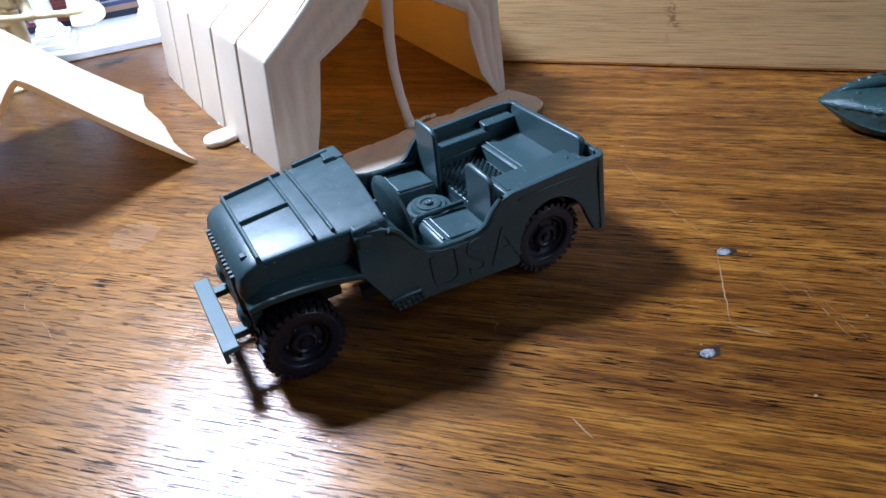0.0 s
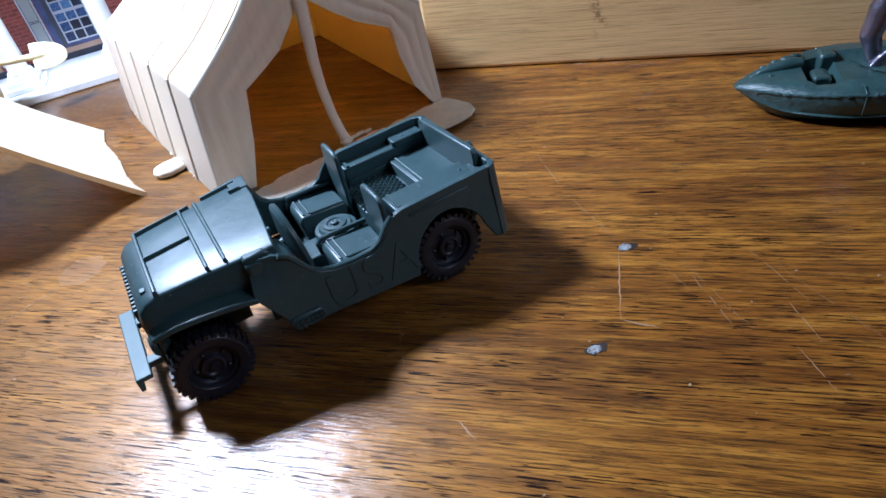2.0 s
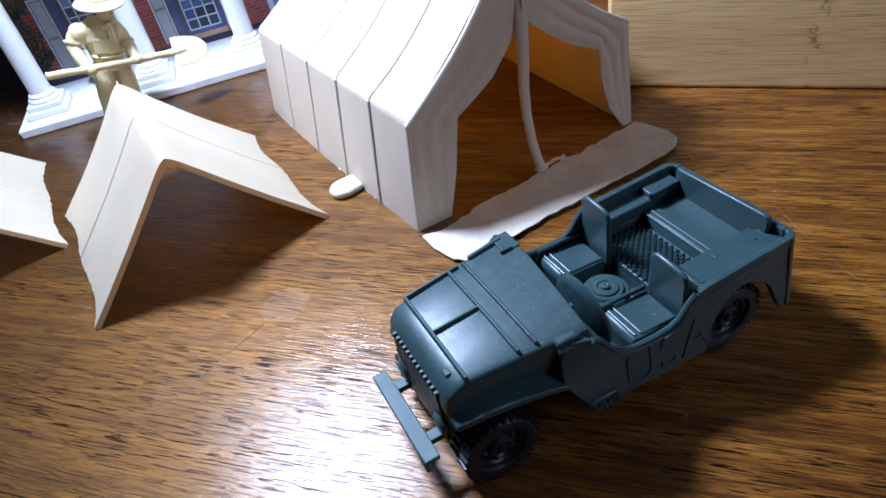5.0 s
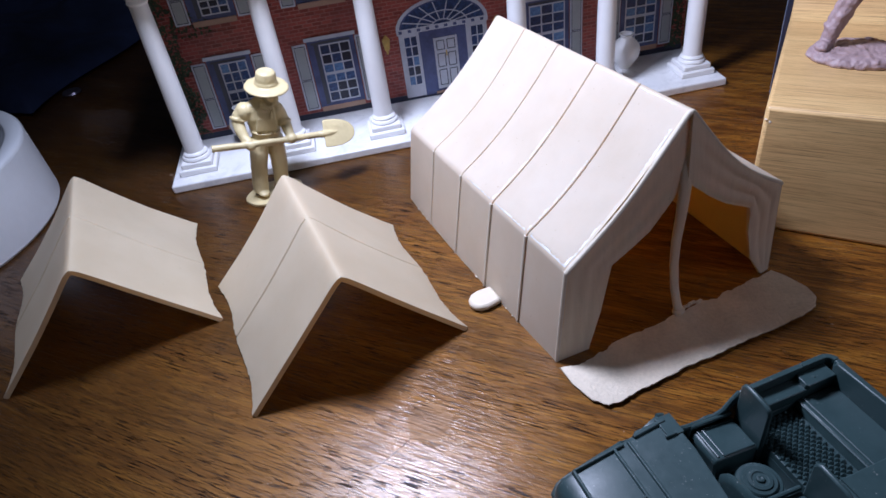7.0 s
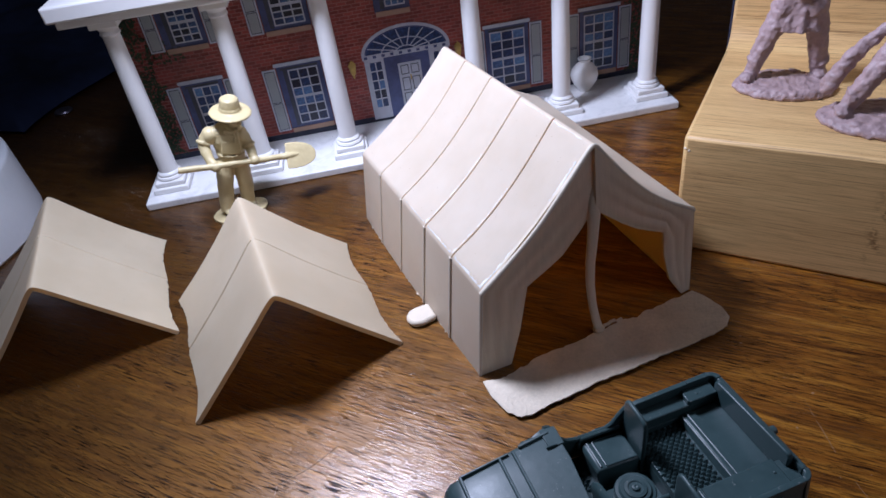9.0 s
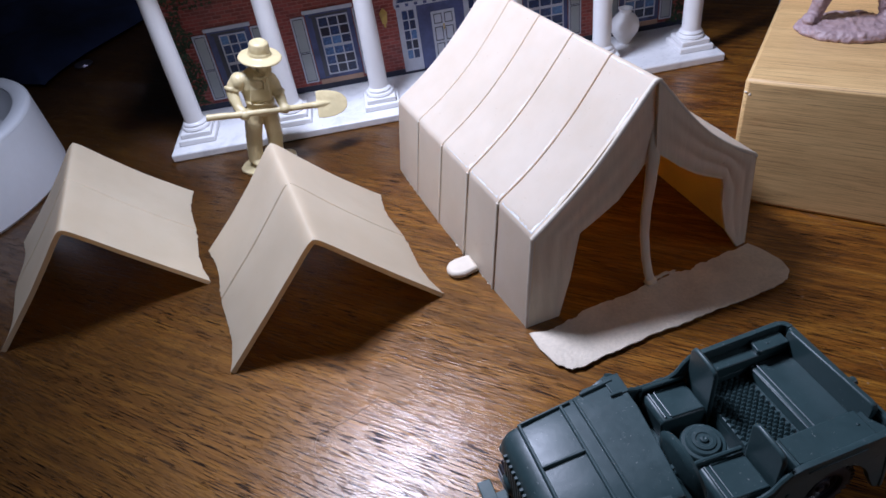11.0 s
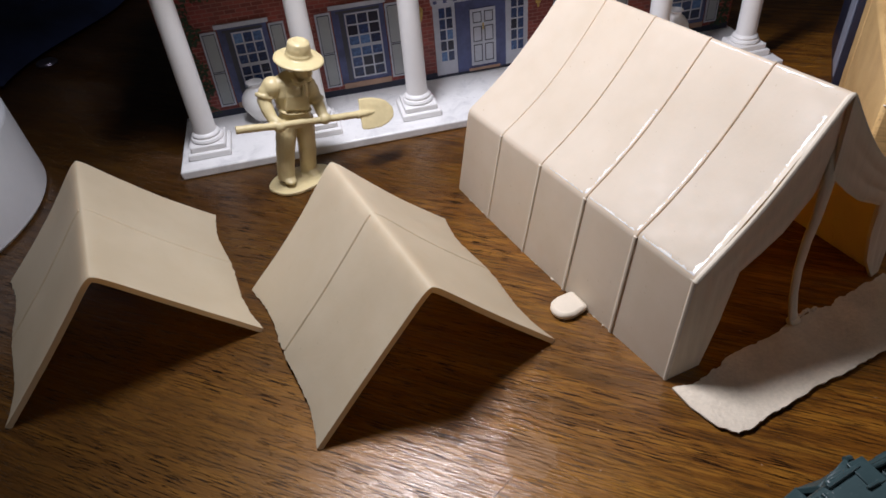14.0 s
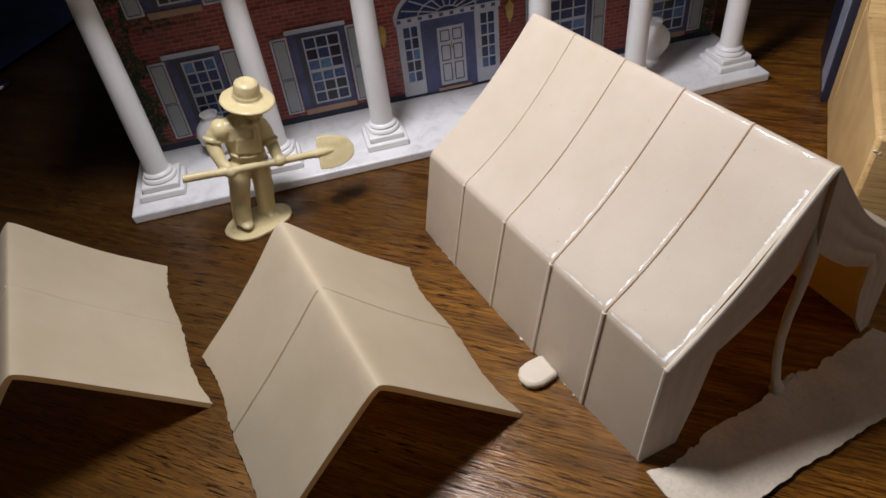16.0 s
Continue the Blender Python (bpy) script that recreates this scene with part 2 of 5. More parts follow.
def porch_plastic():
    """White plastic with grey scuffs and specks of dirt."""
    m = plastic("scuffed_white_plastic", (0.74, 0.735, 0.73), 0.36, 0.03, 0.08, 0.4)
    nt = m.node_tree
    b = nt.nodes["Principled BSDF"]
    v = mm_coords(nt)
    scuff = ramp(nt, noise_tex(nt, v, 0.09, 7, 0.7, 0.6), [(0.50, grey(0)), (0.66, grey(0.55))])
    dirt = ramp(nt, noise_tex(nt, v, 0.55, 3, 0.6), [(0.66, grey(0)), (0.72, grey(0.5))])
    col = mixed(nt, scuff, b.inputs["Base Color"].links[0].from_socket, (0.50, 0.50, 0.51))
    link(nt, mixed(nt, dirt, col, (0.30, 0.29, 0.28)), b.inputs["Base Color"])
    return m


def cloth_material():
    m, nt, b = material("navy_cloth")
    v = mm_coords(nt)
    weave = noise_tex(nt, v, 1.2, 3)
    link(nt, ramp(nt, noise_tex(nt, v, 0.03, 3), [(0.3, (0.007, 0.012, 0.036)), (0.7, (0.018, 0.030, 0.088))]), b.inputs["Base Color"])
    b.inputs["Roughness"].default_value = 0.9
    bump(nt, b, weave, 0.5, 0.4)
    return m


M_TABLE = table_wood()
M_LEG = plastic("dark_stained_wood", (0.08, 0.03, 0.012), 0.5)
M_JEEP = plastic("jeep_green", (0.034, 0.060, 0.063), 0.39, 0.16, 0.10, 0.35, 0.45, 0.3)
M_TYRE = plastic("tyre_black", (0.0105, 0.0098, 0.0165), 0.42, 0.2, 0.06, 0.5)
M_BUMPER = plastic("bumper_grey_green", (0.048, 0.085, 0.085), 0.5, 0.15, 0.05, 0.4)
M_TENT = tent_plastic("tent_cream", (0.755, 0.695, 0.57), (0.93, 0.58, 0.03), 0.34)
# paler than M_TENT: light the tent front lacks is put into this colour
M_CURTAIN = tent_plastic("curtain_cream", (0.85, 0.785, 0.645), (0.96, 0.68, 0.18), 0.28, 0.26)
M_PUP = tent_plastic("pup_tent_cream", (0.645, 0.572, 0.415), (0.96, 0.60, 0.05), 0.28)
M_PUP_B = tent_plastic("pup_tent_buff", (0.67, 0.60, 0.435), (0.96, 0.60, 0.05), 0.28)
M_SEAM = plastic("seam_cream", (0.69, 0.605, 0.48), 0.5, 0.06, 0.05, 0.5)
M_GLUE = plastic("dried_glue", (0.86, 0.83, 0.79), 0.2, 0.05, 0.3, 0.8, 0.9)
M_FLAP = plastic("flap_cream", (0.65, 0.565, 0.445), 0.58, 0.2, 1.2, 0.7)
M_WHITE = plastic("white_plastic", (0.75, 0.74, 0.73), 0.38, 0.03, 0.05, 0.3)
M_RING = plastic("white_ring_plastic", (0.80, 0.83, 0.87), 0.45, 0.03, 0.03, 0.3)
M_TAN = plastic("tan_figure", (0.60, 0.50, 0.27), 0.36, 0.08, 0.06, 0.3)
M_MAUVE = plastic("mauve_figure", (0.37, 0.265, 0.265), 0.5, 0.22, 0.45, 0.7)
M_BOAT = plastic("boat_green", (0.026, 0.052, 0.050), 0.31, 0.3, 0.9, 0.4)
M_SILVER = plastic("gunmetal_figure", (0.20, 0.18, 0.23), 0.3, 0.35, 0.5, 0.35, 0.6)
M_SILVER.node_tree.nodes["Principled BSDF"].inputs["Metallic"].default_value = 0.85
M_BAMBOO = bamboo("bamboo_top", 0.0, (0.028, 1, 1))
M_BRICK = brick_print()
M_PANE = pane_print()
M_BLUE = plastic("blue_print", (0.060, 0.075, 0.18), 0.42, 0.45, 0.0, 0.25)
M_TRIM = plastic("white_print", (0.48, 0.50, 0.57), 0.42, 0.16, 0.0, 0.3)
M_SHUTTER = plastic("grey_print", (0.34, 0.36, 0.37), 0.45, 0.1, 0.0, 0.3)
M_SILL = plastic("tan_print", (0.36, 0.23, 0.16), 0.45, 0.15, 0.0, 0.4)
M_GOLD = plastic("ochre_print", (0.45, 0.30, 0.07), 0.4, 0.4, 0.0, 0.6)
M_IVY = plastic("ivy_print", (0.026, 0.046, 0.018), 0.5, 0.75, 0.0, 0.6)
M_CLOTH = cloth_material()
M_NAVY = plastic("navy_card", (0.018, 0.022, 0.045), 0.35, 0.3, 0.0, 0.2)
M_PALE = plastic("pale_blue_card", (0.30, 0.33, 0.42), 0.35, 0.08, 0.0, 0.2)
M_INK = plastic("dark_print", (0.05, 0.055, 0.075), 0.45, 0.3, 0.0, 0.4)
M_PORCH = porch_plastic()
M_FILLER = plastic("grey_filler", (0.26, 0.25, 0.24), 0.8, 0.6, 0.2, 1.2)
M_DENT = plastic("dark_dent", (0.02, 0.012, 0.008), 0.5, 0.3, 0.1, 1.0)
M_THREAD = plastic("thread_tan", (0.30, 0.20, 0.13), 0.35, 0.2, 0.0, 1.0)
M_SCRATCH = plastic("scratched_lacquer", (0.27, 0.155, 0.072), 0.6, 0.4, 0.0, 1.5)
M_WALL = plastic("room_wall_paint", (0.35, 0.34, 0.33), 0.8, 0.05, 0.0, 0.01)
M_FLOOR = plastic("room_floor_boards", (0.12, 0.08, 0.05), 0.6, 0.2, 0.0, 0.02)

# ---- mesh helpers (all in millimetres) ----


def box(bm, x0, x1, y0, y1, z0, z1, m=None):
    r = bmesh.ops.create_cube(bm, size=1.0)["verts"]
    t = Matrix.Translation(((x0 + x1) / 2, (y0 + y1) / 2, (z0 + z1) / 2)) @ Matrix.Diagonal((x1 - x0, y1 - y0, z1 - z0, 1))
    bmesh.ops.transform(bm, matrix=(m @ t) if m else t, verts=r)
    return r


def prism(bm, pts, lo, hi, plane="xz", m=None):
    """A polygon in the plane xz (pushed along y) or xy (pushed along z)."""
    def at(p, d):
        return (p[0], d, p[1]) if plane == "xz" else (p[0], p[1], d) if plane == "xy" else (d, p[0], p[1])
    a = [bm.verts.new(at(p, lo)) for p in pts]
    b = [bm.verts.new(at(p, hi)) for p in pts]
    n = len(pts)
    fs = [bm.faces.new(a), bm.faces.new(b[::-1])]
    fs += [bm.faces.new((a[i], b[i], b[(i + 1) % n], a[(i + 1) % n])) for i in range(n)]
    bmesh.ops.recalc_face_normals(bm, faces=fs)
    if m:
        bmesh.ops.transform(bm, matrix=m, verts=a + b)
    return a + b


def lathe(bm, profile, seg=32, m=None):
    """Turns (radius, height) pairs round z; radius 0 closes an end."""
    rings, made = [], []
    for r, h in profile:
        if r < 1e-6:
            ring = [bm.verts.new((0, 0, h))]
        else:
            ring = [bm.verts.new((r * math.cos(2 * math.pi * i / seg), r * math.sin(2 * math.pi * i / seg), h)) for i in range(seg)]
        rings.append(ring)
        made += ring
    fs = []
    for a, b in zip(rings, rings[1:]):
        for i in range(seg):
            j = (i + 1) % seg
            if len(a) == 1 and len(b) == 1:
                continue
            if len(a) == 1:
                fs.append(bm.faces.new((a[0], b[i], b[j])))
            elif len(b) == 1:
                fs.append(bm.faces.new((a[i], b[0], a[j])))
            else:
                fs.append(bm.faces.new((a[i], b[i], b[j], a[j])))
    bmesh.ops.recalc_face_normals(bm, faces=fs)
    if m:
        bmesh.ops.transform(bm, matrix=m, verts=made)
    return made


def tube(bm, pts, radii, seg=12, flat=1.0, caps=True):
    """A round limb along points; flat squeezes it along the second axis."""
    pts = [Vector(p) for p in pts]
    rings = []
    for i, p in enumerate(pts):
        d = (pts[min(i + 1, len(pts) - 1)] - pts[max(i - 1, 0)]).normalized()
        side = d.cross(Vector((0, 1, 0)) if abs(d.y) < 0.9 else Vector((1, 0, 0))).normalized()
        up = d.cross(side).normalized()
        r = radii[i] if isinstance(radii, (list, tuple)) else radii
        rings.append([bm.verts.new(p + side * (r * math.cos(2 * math.pi * k / seg)) + up * (r * flat * math.sin(2 * math.pi * k / seg))) for k in range(seg)])
    fs = []
    for a, b in zip(rings, rings[1:]):
        fs += [bm.faces.new((a[k], a[(k + 1) % seg], b[(k + 1) % seg], b[k])) for k in range(seg)]
    if caps:
        fs += [bm.faces.new(rings[0][::-1]), bm.faces.new(rings[-1])]
    bmesh.ops.recalc_face_normals(bm, faces=fs)
    return rings


def ball(bm, place, radii, m=None):
    r = bmesh.ops.create_uvsphere(bm, u_segments=20, v_segments=12, radius=1.0)["verts"]
    t = Matrix.Translation(place) @ (m if m else Matrix.Identity(4)) @ Matrix.Diagonal((*radii, 1))
    bmesh.ops.transform(bm, matrix=t, verts=r)


def sheet(bm, fn, nu, nv, thick):
    """A curved sheet of some thickness: fn(u, v) gives the outer face, u and v from 0 to 1."""
    top = [[Vector(fn(i / nu, j / nv)) for j in range(nv + 1)] for i in range(nu + 1)]
    nor = {}
    for i in range(nu + 1):
        for j in range(nv + 1):
            du = top[min(i + 1, nu)][j] - top[max(i - 1, 0)][j]
            dv = top[i][min(j + 1, nv)] - top[i][max(j - 1, 0)]
            nor[i, j] = du.cross(dv).normalized()
    a = [[bm.verts.new(top[i][j]) for j in range(nv + 1)] for i in range(nu + 1)]
    b = [[bm.verts.new(top[i][j] - nor[i, j] * thick) for j in range(nv + 1)] for i in range(nu + 1)]
    fs = []
    for i in range(nu):
        for j in range(nv):
            fs.append(bm.faces.new((a[i][j], a[i + 1][j], a[i + 1][j + 1], a[i][j + 1])))
            fs.append(bm.faces.new((b[i][j], b[i][j + 1], b[i + 1][j + 1], b[i + 1][j])))
    for i in range(nu):
        fs.append(bm.faces.new((a[i][0], b[i][0], b[i + 1][0], a[i + 1][0])))
        fs.append(bm.faces.new((a[i][nv], a[i + 1][nv], b[i + 1][nv], b[i][nv])))
    for j in range(nv):
        fs.append(bm.faces.new((a[0][j], a[0][j + 1], b[0][j + 1], b[0][j])))
        fs.append(bm.faces.new((a[nu][j], b[nu][j], b[nu][j + 1], a[nu][j + 1])))
    bmesh.ops.recalc_face_normals(bm, faces=fs)


def mesh_of(name, bm, mat, smooth=35):
    me = bpy.data.meshes.new(name)
    bmesh.ops.scale(bm, vec=(MM, MM, MM), verts=bm.verts)
    bm.to_mesh(me)
    bm.free()
    me.materials.append(mat)
    if smooth:
        me.polygons.foreach_set("use_smooth", [True] * len(me.polygons))
        me.set_sharp_from_angle(angle=radians(smooth))
    return me


def soften(ob, width, segments=2):
    mod = ob.modifiers.new("worn_edges", "BEVEL")
    mod.width, mod.segments, mod.limit_method, mod.angle_limit = width * MM, segments, "ANGLE", radians(32)
    return ob


def part(name, bm, mat, parent, label="", bevel=0.0, smooth=35):
    ob = new(name, mesh_of(name, bm, mat, smooth))
    ob.parent = parent
    if label:
        tagged(ob, label)
    return soften(ob, bevel) if bevel else ob


def place_of(x, y, z=0, turn=0):
    return pose(x * MM, y * MM, z * MM, 0, 0, turn)


def thing(name, label, category, m, group="", kind=""):
    ob = tagged(new(name), label, category, group, kind)
    ob.empty_display_size = 0.01
    ob.matrix_world = m
    return ob


def solid(name, bm, mat, label, category, m=None, group="", kind="", bevel=0.0, smooth=35):
    ob = tagged(new(name, mesh_of(name, bm, mat, smooth)), label, category, group, kind)
    if m:
        ob.matrix_world = m
    return soften(ob, bevel) if bevel else ob


# ---- room and table ----
def build_room():
    for name, x0, x1, y0, y1, z0, z1, mat in (
            ("floor", -2000, 2000, -2000, 2000, -780, -750, M_FLOOR), ("ceiling", -2000, 2000, -2000, 2000, 1700, 1740, M_WALL),
            ("wall_north", -2000, 2000, 2000, 2100, -750, 1700, M_WALL), ("wall_south", -2000, 2000, -2100, -2000, -750, 1700, M_WALL),
            ("wall_east", 2000, 2100, -2100, 2100, -750, 1700, M_WALL), ("wall_west", -2100, -2000, -2100, 2100, -750, 1700, M_WALL)):
        bm = bmesh.new()
        box(bm, x0, x1, y0, y1, z0, z1)
        solid(name, bm, mat, "plain unlit " + name.split("_")[0] + " of the dim room", name.split("_")[0], kind="structure", smooth=0)


def build_table():
    t = thing("table", "dark reddish-brown varnished wooden table with open grain", "table", place_of(0, 0))
    bm = bmesh.new()
    box(bm, -800, 700, -260, 760, -26, 0)
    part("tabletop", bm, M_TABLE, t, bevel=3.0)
    for x in (-740, 580):
        for y in (-200, 640):
            bm = bmesh.new()
            box(bm, x, x + 60, y, y + 60, -749, -26.2)
            part("leg", bm, M_LEG, t, bevel=2.0)
    for x, y, turn in ((64.0, 142.8, 8), (50.1, 107.7, 20)):
        d = thing("nail_hole", "dark dented nail hole in the table filled with grey putty", "nail hole", place_of(x, y, 0.02, turn), "nail holes")
        bm = bmesh.new()
        ring = [(0.3 + 2.7 * math.cos(a) * (1 + 0.16 * math.sin(3 * a + x)), 1.8 * math.sin(a) * (1 + 0.2 * math.cos(2 * a) + 0.12 * math.sin(5 * a + x))) for a in (i * math.pi / 12 for i in range(24))]
        prism(bm, ring, 0, 0.08, "xy")
        part("dent", bm, M_DENT, d)
        bm = bmesh.new()
        ball(bm, (-0.2, 0, 0.02), (1.75, 1.3, 0.24))
        for k in range(30):
            a, q = random.uniform(0, 6.28), random.random() ** 0.5
            ball(bm, (-0.2 + 1.7 * q * math.cos(a), 1.25 * q * math.sin(a), 0.12), (random.uniform(0.15, 0.35), random.uniform(0.15, 0.3), random.uniform(0.15, 0.4)))
        part("filler", bm, M_FILLER, d)
    bm = bmesh.new()
    for x0, y0, x1, y1, w in ((45, 200, 52, 172, 0.5), (52, 172, 63, 145, 0.5), (62, 143, 57.5, 116, 0.8), (57.6, 116, 66, 112, 1.1),
                              (76, 136, 84, 112, 0.3), (77, 130, 82, 108, 0.55), (81, 118, 86, 108, 0.35), (92, 140, 101, 112, 0.35),
                              (95, 118, 98, 100, 0.4), (92, 103, 95, 88, 0.45), (97, 130, 112, 96, 0.25), (70, 138, 76, 122, 0.25),
                              (2, 128, 6, 104, 0.3),
                              (120, 90, 128, 70, 0.3), (18, 92, 22, 86, 0.9), (-30, 80, -24, 78, 0.5), (-75, 72, -71, 64, 0.4), (40, 66, 42, 60, 1.1)):
        n = 14
        pts = [(x0 + (x1 - x0) * i / n + random.uniform(-0.15, 0.15), y0 + (y1 - y0) * i / n + random.uniform(-0.15, 0.15)) for i in range(n + 1)]
        d = Vector((y0 - y1, x1 - x0)).normalized() * (w * 0.22)
        left = [bm.verts.new((p[0] + d.x * math.sin(math.pi * (i + 0.3) / (n + 0.6)), p[1] + d.y * math.sin(math.pi * (i + 0.3) / (n + 0.6)), 0.05)) for i, p in enumerate(pts)]
        right = [bm.verts.new((p[0] - d.x * math.sin(math.pi * (i + 0.3) / (n + 0.6)), p[1] - d.y * math.sin(math.pi * (i + 0.3) / (n + 0.6)), 0.05)) for i, p in enumerate(pts)]
        for i in range(n):
            if w > 0.6 or random.random() < 0.75:
                bm.faces.new((right[i], right[i + 1], left[i + 1], left[i]))
    for k in range(90):
        x, y = random.uniform(-120, 170), random.uniform(60, 230)
        ball(bm, (x, y, 0.05), (random.uniform(0.15, 0.5), random.uniform(0.15, 0.4), 0.12))
    thread = [(-111.6, 160), (-114.1, 155.9), (-118.8, 149.6), (-123.2, 145.7), (-127, 142.2), (-126.5, 138.2), (-125.1, 135.3), (-121.1, 131.8), (-117.1, 129.4), (-113, 125.6), (-110, 121.8)]
    hair = bmesh.new()
    tube(hair, [(x, y, 0.08) for x, y in thread], 0.07, 6)
    solid("thread", hair, M_THREAD, "fine tan loose thread lying bent on the table", "thread")
    solid("scratches", bm, M_SCRATCH, "pale scratches and dust specks on the varnished table", "scratches", kind="stuff")


# ---- jeep: x ahead, y to its left, z up, origin at the tail on the table ----
LUGS = {}


def lug_mesh(r, s, h=3.4):
    if (r, s) not in LUGS:
        bm = bmesh.new()
        lo, hi = (0.4, h - 0.1) if s > 0 else (-h + 0.1, -0.4)
        prism(bm, [(r * 0.88, -0.62), (r * 1.0, -0.42), (r * 1.0, 0.42), (r * 0.88, 0.62)], lo, hi, "xy")
        LUGS[r, s] = mesh_of("tread_lug", bm, M_TYRE, 0)
    return LUGS[r, s]


def wheel(parent, x, y, r, side, steer=0):
    w = new("wheel")
    w.parent = parent
    w.matrix_local = place_of(x, y, r) @ pose(0, 0, 0, -90 * side, 0, 0)
    bm = bmesh.new()
    h = 3.4
    lathe(bm, [(r * 0.60, -h), (r * 0.66, -h - 0.1), (r * 0.86, -h), (r * 0.93, -h + 0.7), (r * 0.95, -h + 1.4), (r * 0.95, h - 1.4), (r * 0.93, h - 0.7),
               (r * 0.86, h), (r * 0.68, h + 0.15), (r * 0.62, h), (r * 0.58, h - 0.8), (r * 0.58, -h + 0.8), (r * 0.60, -h)], 48)
    for k in range(30):
        a = 2 * math.pi * (k + 0.5) / 30
        for s in (-1, 1):
            ob = new("tread_lug", lug_mesh(r, s))
            ob.parent = w
            ob.matrix_local = Matrix.Rotation(a + (0.05 if s > 0 else -0.05), 4, "Z")
    part("tyre", bm, M_TYRE, w, bevel=0.15)
    bm = bmesh.new()
    lathe(bm, [(0, -h + 0.8), (r * 0.6, -h + 0.8), (r * 0.6, h - 0.9), (r * 0.52, h - 1.0), (r * 0.46, h - 1.9), (r * 0.34, h - 1.7), (r * 0.30, h - 0.6), (r * 0.24, h - 0.4),
               (r * 0.20, h - 0.9), (r * 0.12, h - 0.9), (r * 0.10, h - 0.2), (0, h - 0.1)], 36)
    for k in range(5):
        a = 2 * math.pi * k / 5
        ball(bm, (r * 0.41 * math.cos(a), r * 0.41 * math.sin(a), h - 1.6), (0.6, 0.6, 0.5))
    part("rim", bm, M_TYRE, w)
    return w


def build_jeep():
    j = thing("toy_jeep", "dark green plastic toy army jeep with black wheels", "toy jeep", place_of(21.9, 164.9, 0, 211.7))
    W = 20.6
    # side panels with door cut-out and rear wheel arch
    arch = [(16.6 + 10.6 * math.cos(a), 11.2 + 11.6 * math.sin(a)) for a in (math.pi * k / 14 for k in range(1, 14))]
    prof = [(2.3, 8.8), (3.0, 8.7)] + [(4.2, 9.6)] + [(x, z) for x, z in arch[::-1] if x > 4.6] + [(27.6, 9.2), (40, 10.2), (53, 11.6), (60.4, 12.4), (61.6, 14.2), (67.2, 24.8)]
    # the driver's side has a lower, sloping shoulder behind the hood
    shoulder = {1: [(66.8, 26.4), (65.8, 30.2), (63.2, 32.4), (59.8, 32.2), (57.0, 30.8), (54.9, 27.6), (53.0, 24.6)], -1: [(66.8, 26.4), (65.8, 29.8), (62.5, 31.8), (58.5, 32.8), (56.2, 32.4), (54.6, 29.3), (52.8, 25.2)]}
    sill = [(50.6, 22.9), (47.5, 21.8), (42, 21.2), (37.4, 21.3), (34.6, 22.6), (32.4, 25.6), (30.2, 27.9), (27.4, 28.7), (10, 29.0), (2.3, 29.2)]

    def flare(x, z):
        """The sides splay outwards towards the sill and draw in to the hood at the cowl."""
        low = 2.0 * min(1, max(0, (24.5 - z) / 13))
        up = min(1, max(0, (z - 24.5) / 6))
        ahead = max(0, x - 56)
        return low + (1 - up) * min(1.6, ahead * 0.16) * (1 - low / 2.6) - up * ahead * 0.24

    for s in (1, -1):
        bm = bmesh.new()
        prism(bm, prof + shoulder[s] + sill, W - 1.6, W)
        for axis, cuts in (((0, 0, 1), (13, 16, 19, 22, 25, 28)), ((1, 0, 0), (10, 22, 34, 46, 56, 61))):
            for c in cuts:
                bmesh.ops.bisect_plane(bm, geom=bm.verts[:] + bm.edges[:] + bm.faces[:], plane_co=Vector(axis) * c, plane_no=axis)
        for v in bm.verts:
            v.co.y = s * (v.co.y + flare(v.co.x, v.co.z))
        bmesh.ops.recalc_face_normals(bm, faces=bm.faces)
        part("side_panel", bm, M_JEEP, j, bevel=0.45)
        # thick rolled rim along the door cut-out
        bm = bmesh.new()
        rim = ([(57.6, 32.6), (56.0, 32.0), (54.5, 28.9), (52.7, 25.0)] if s < 0 else [(58.8, 31.8), (56.8, 30.4), (54.8, 27.3), (52.9, 24.5)]) + [(50.4, 22.8), (47.4, 21.8), (42, 21.3), (37.4, 21.5), (34.8, 22.8), (32.6, 25.8), (30.4, 28.0)]
        tube(bm, [(x, s * (W - 0.6), z) for x, z in rim], 0.75, 8)
        part("door_rim", bm, M_JEEP, j)
        # raised rib under the top rail
        bm = bmesh.new()
        box(bm, 9, 26, s * W - 0.35, s * W + 0.35, 26.0, 26.7)
        part("rail_strip", bm, M_JEEP, j, bevel=0.2)
        bm = bmesh.new()
        box(bm, 59.0, 60.2, s * W * 0.965 - 0.5, s * W * 0.965 + 0.35, 21.5, 29)
        part("body_rib", bm, M_JEEP, j, bevel=0.25)
    # stamped lettering on the sides
    for s in (1, -1):
        cu = bpy.data.curves.new("lettering", "FONT")
        cu.body, cu.size, cu.extrude, cu.space_character = "USA", 13.0 * MM, 0.26 * MM, 1.08
        tmp = new("lettering_draft", cu)
        bpy.context.view_layer.update()
        me = bpy.data.meshes.new_from_object(tmp.evaluated_get(bpy.context.evaluated_depsgraph_get()))
        bpy.data.objects.remove(tmp)
        me.materials.clear()
        me.materials.append(M_JEEP)
        ob = new("lettering", me)
        ob.parent = j
        ob.matrix_local = pose(0.0515 if s > 0 else 0.0265, s * (W + 1.9) * MM, 0.0122, 81.3, 0, 180 if s > 0 else 0)
        tagged(ob, "raised letters USA moulded in green")
    # floor, cowl, hood
    bm = bmesh.new()
    box(bm, 28, 58, -W - 0.3, W + 0.3, 9.8, 11.4)
    box(bm, 15.0, 30.4, -14.6, 11.3, 16.6, 19.0)
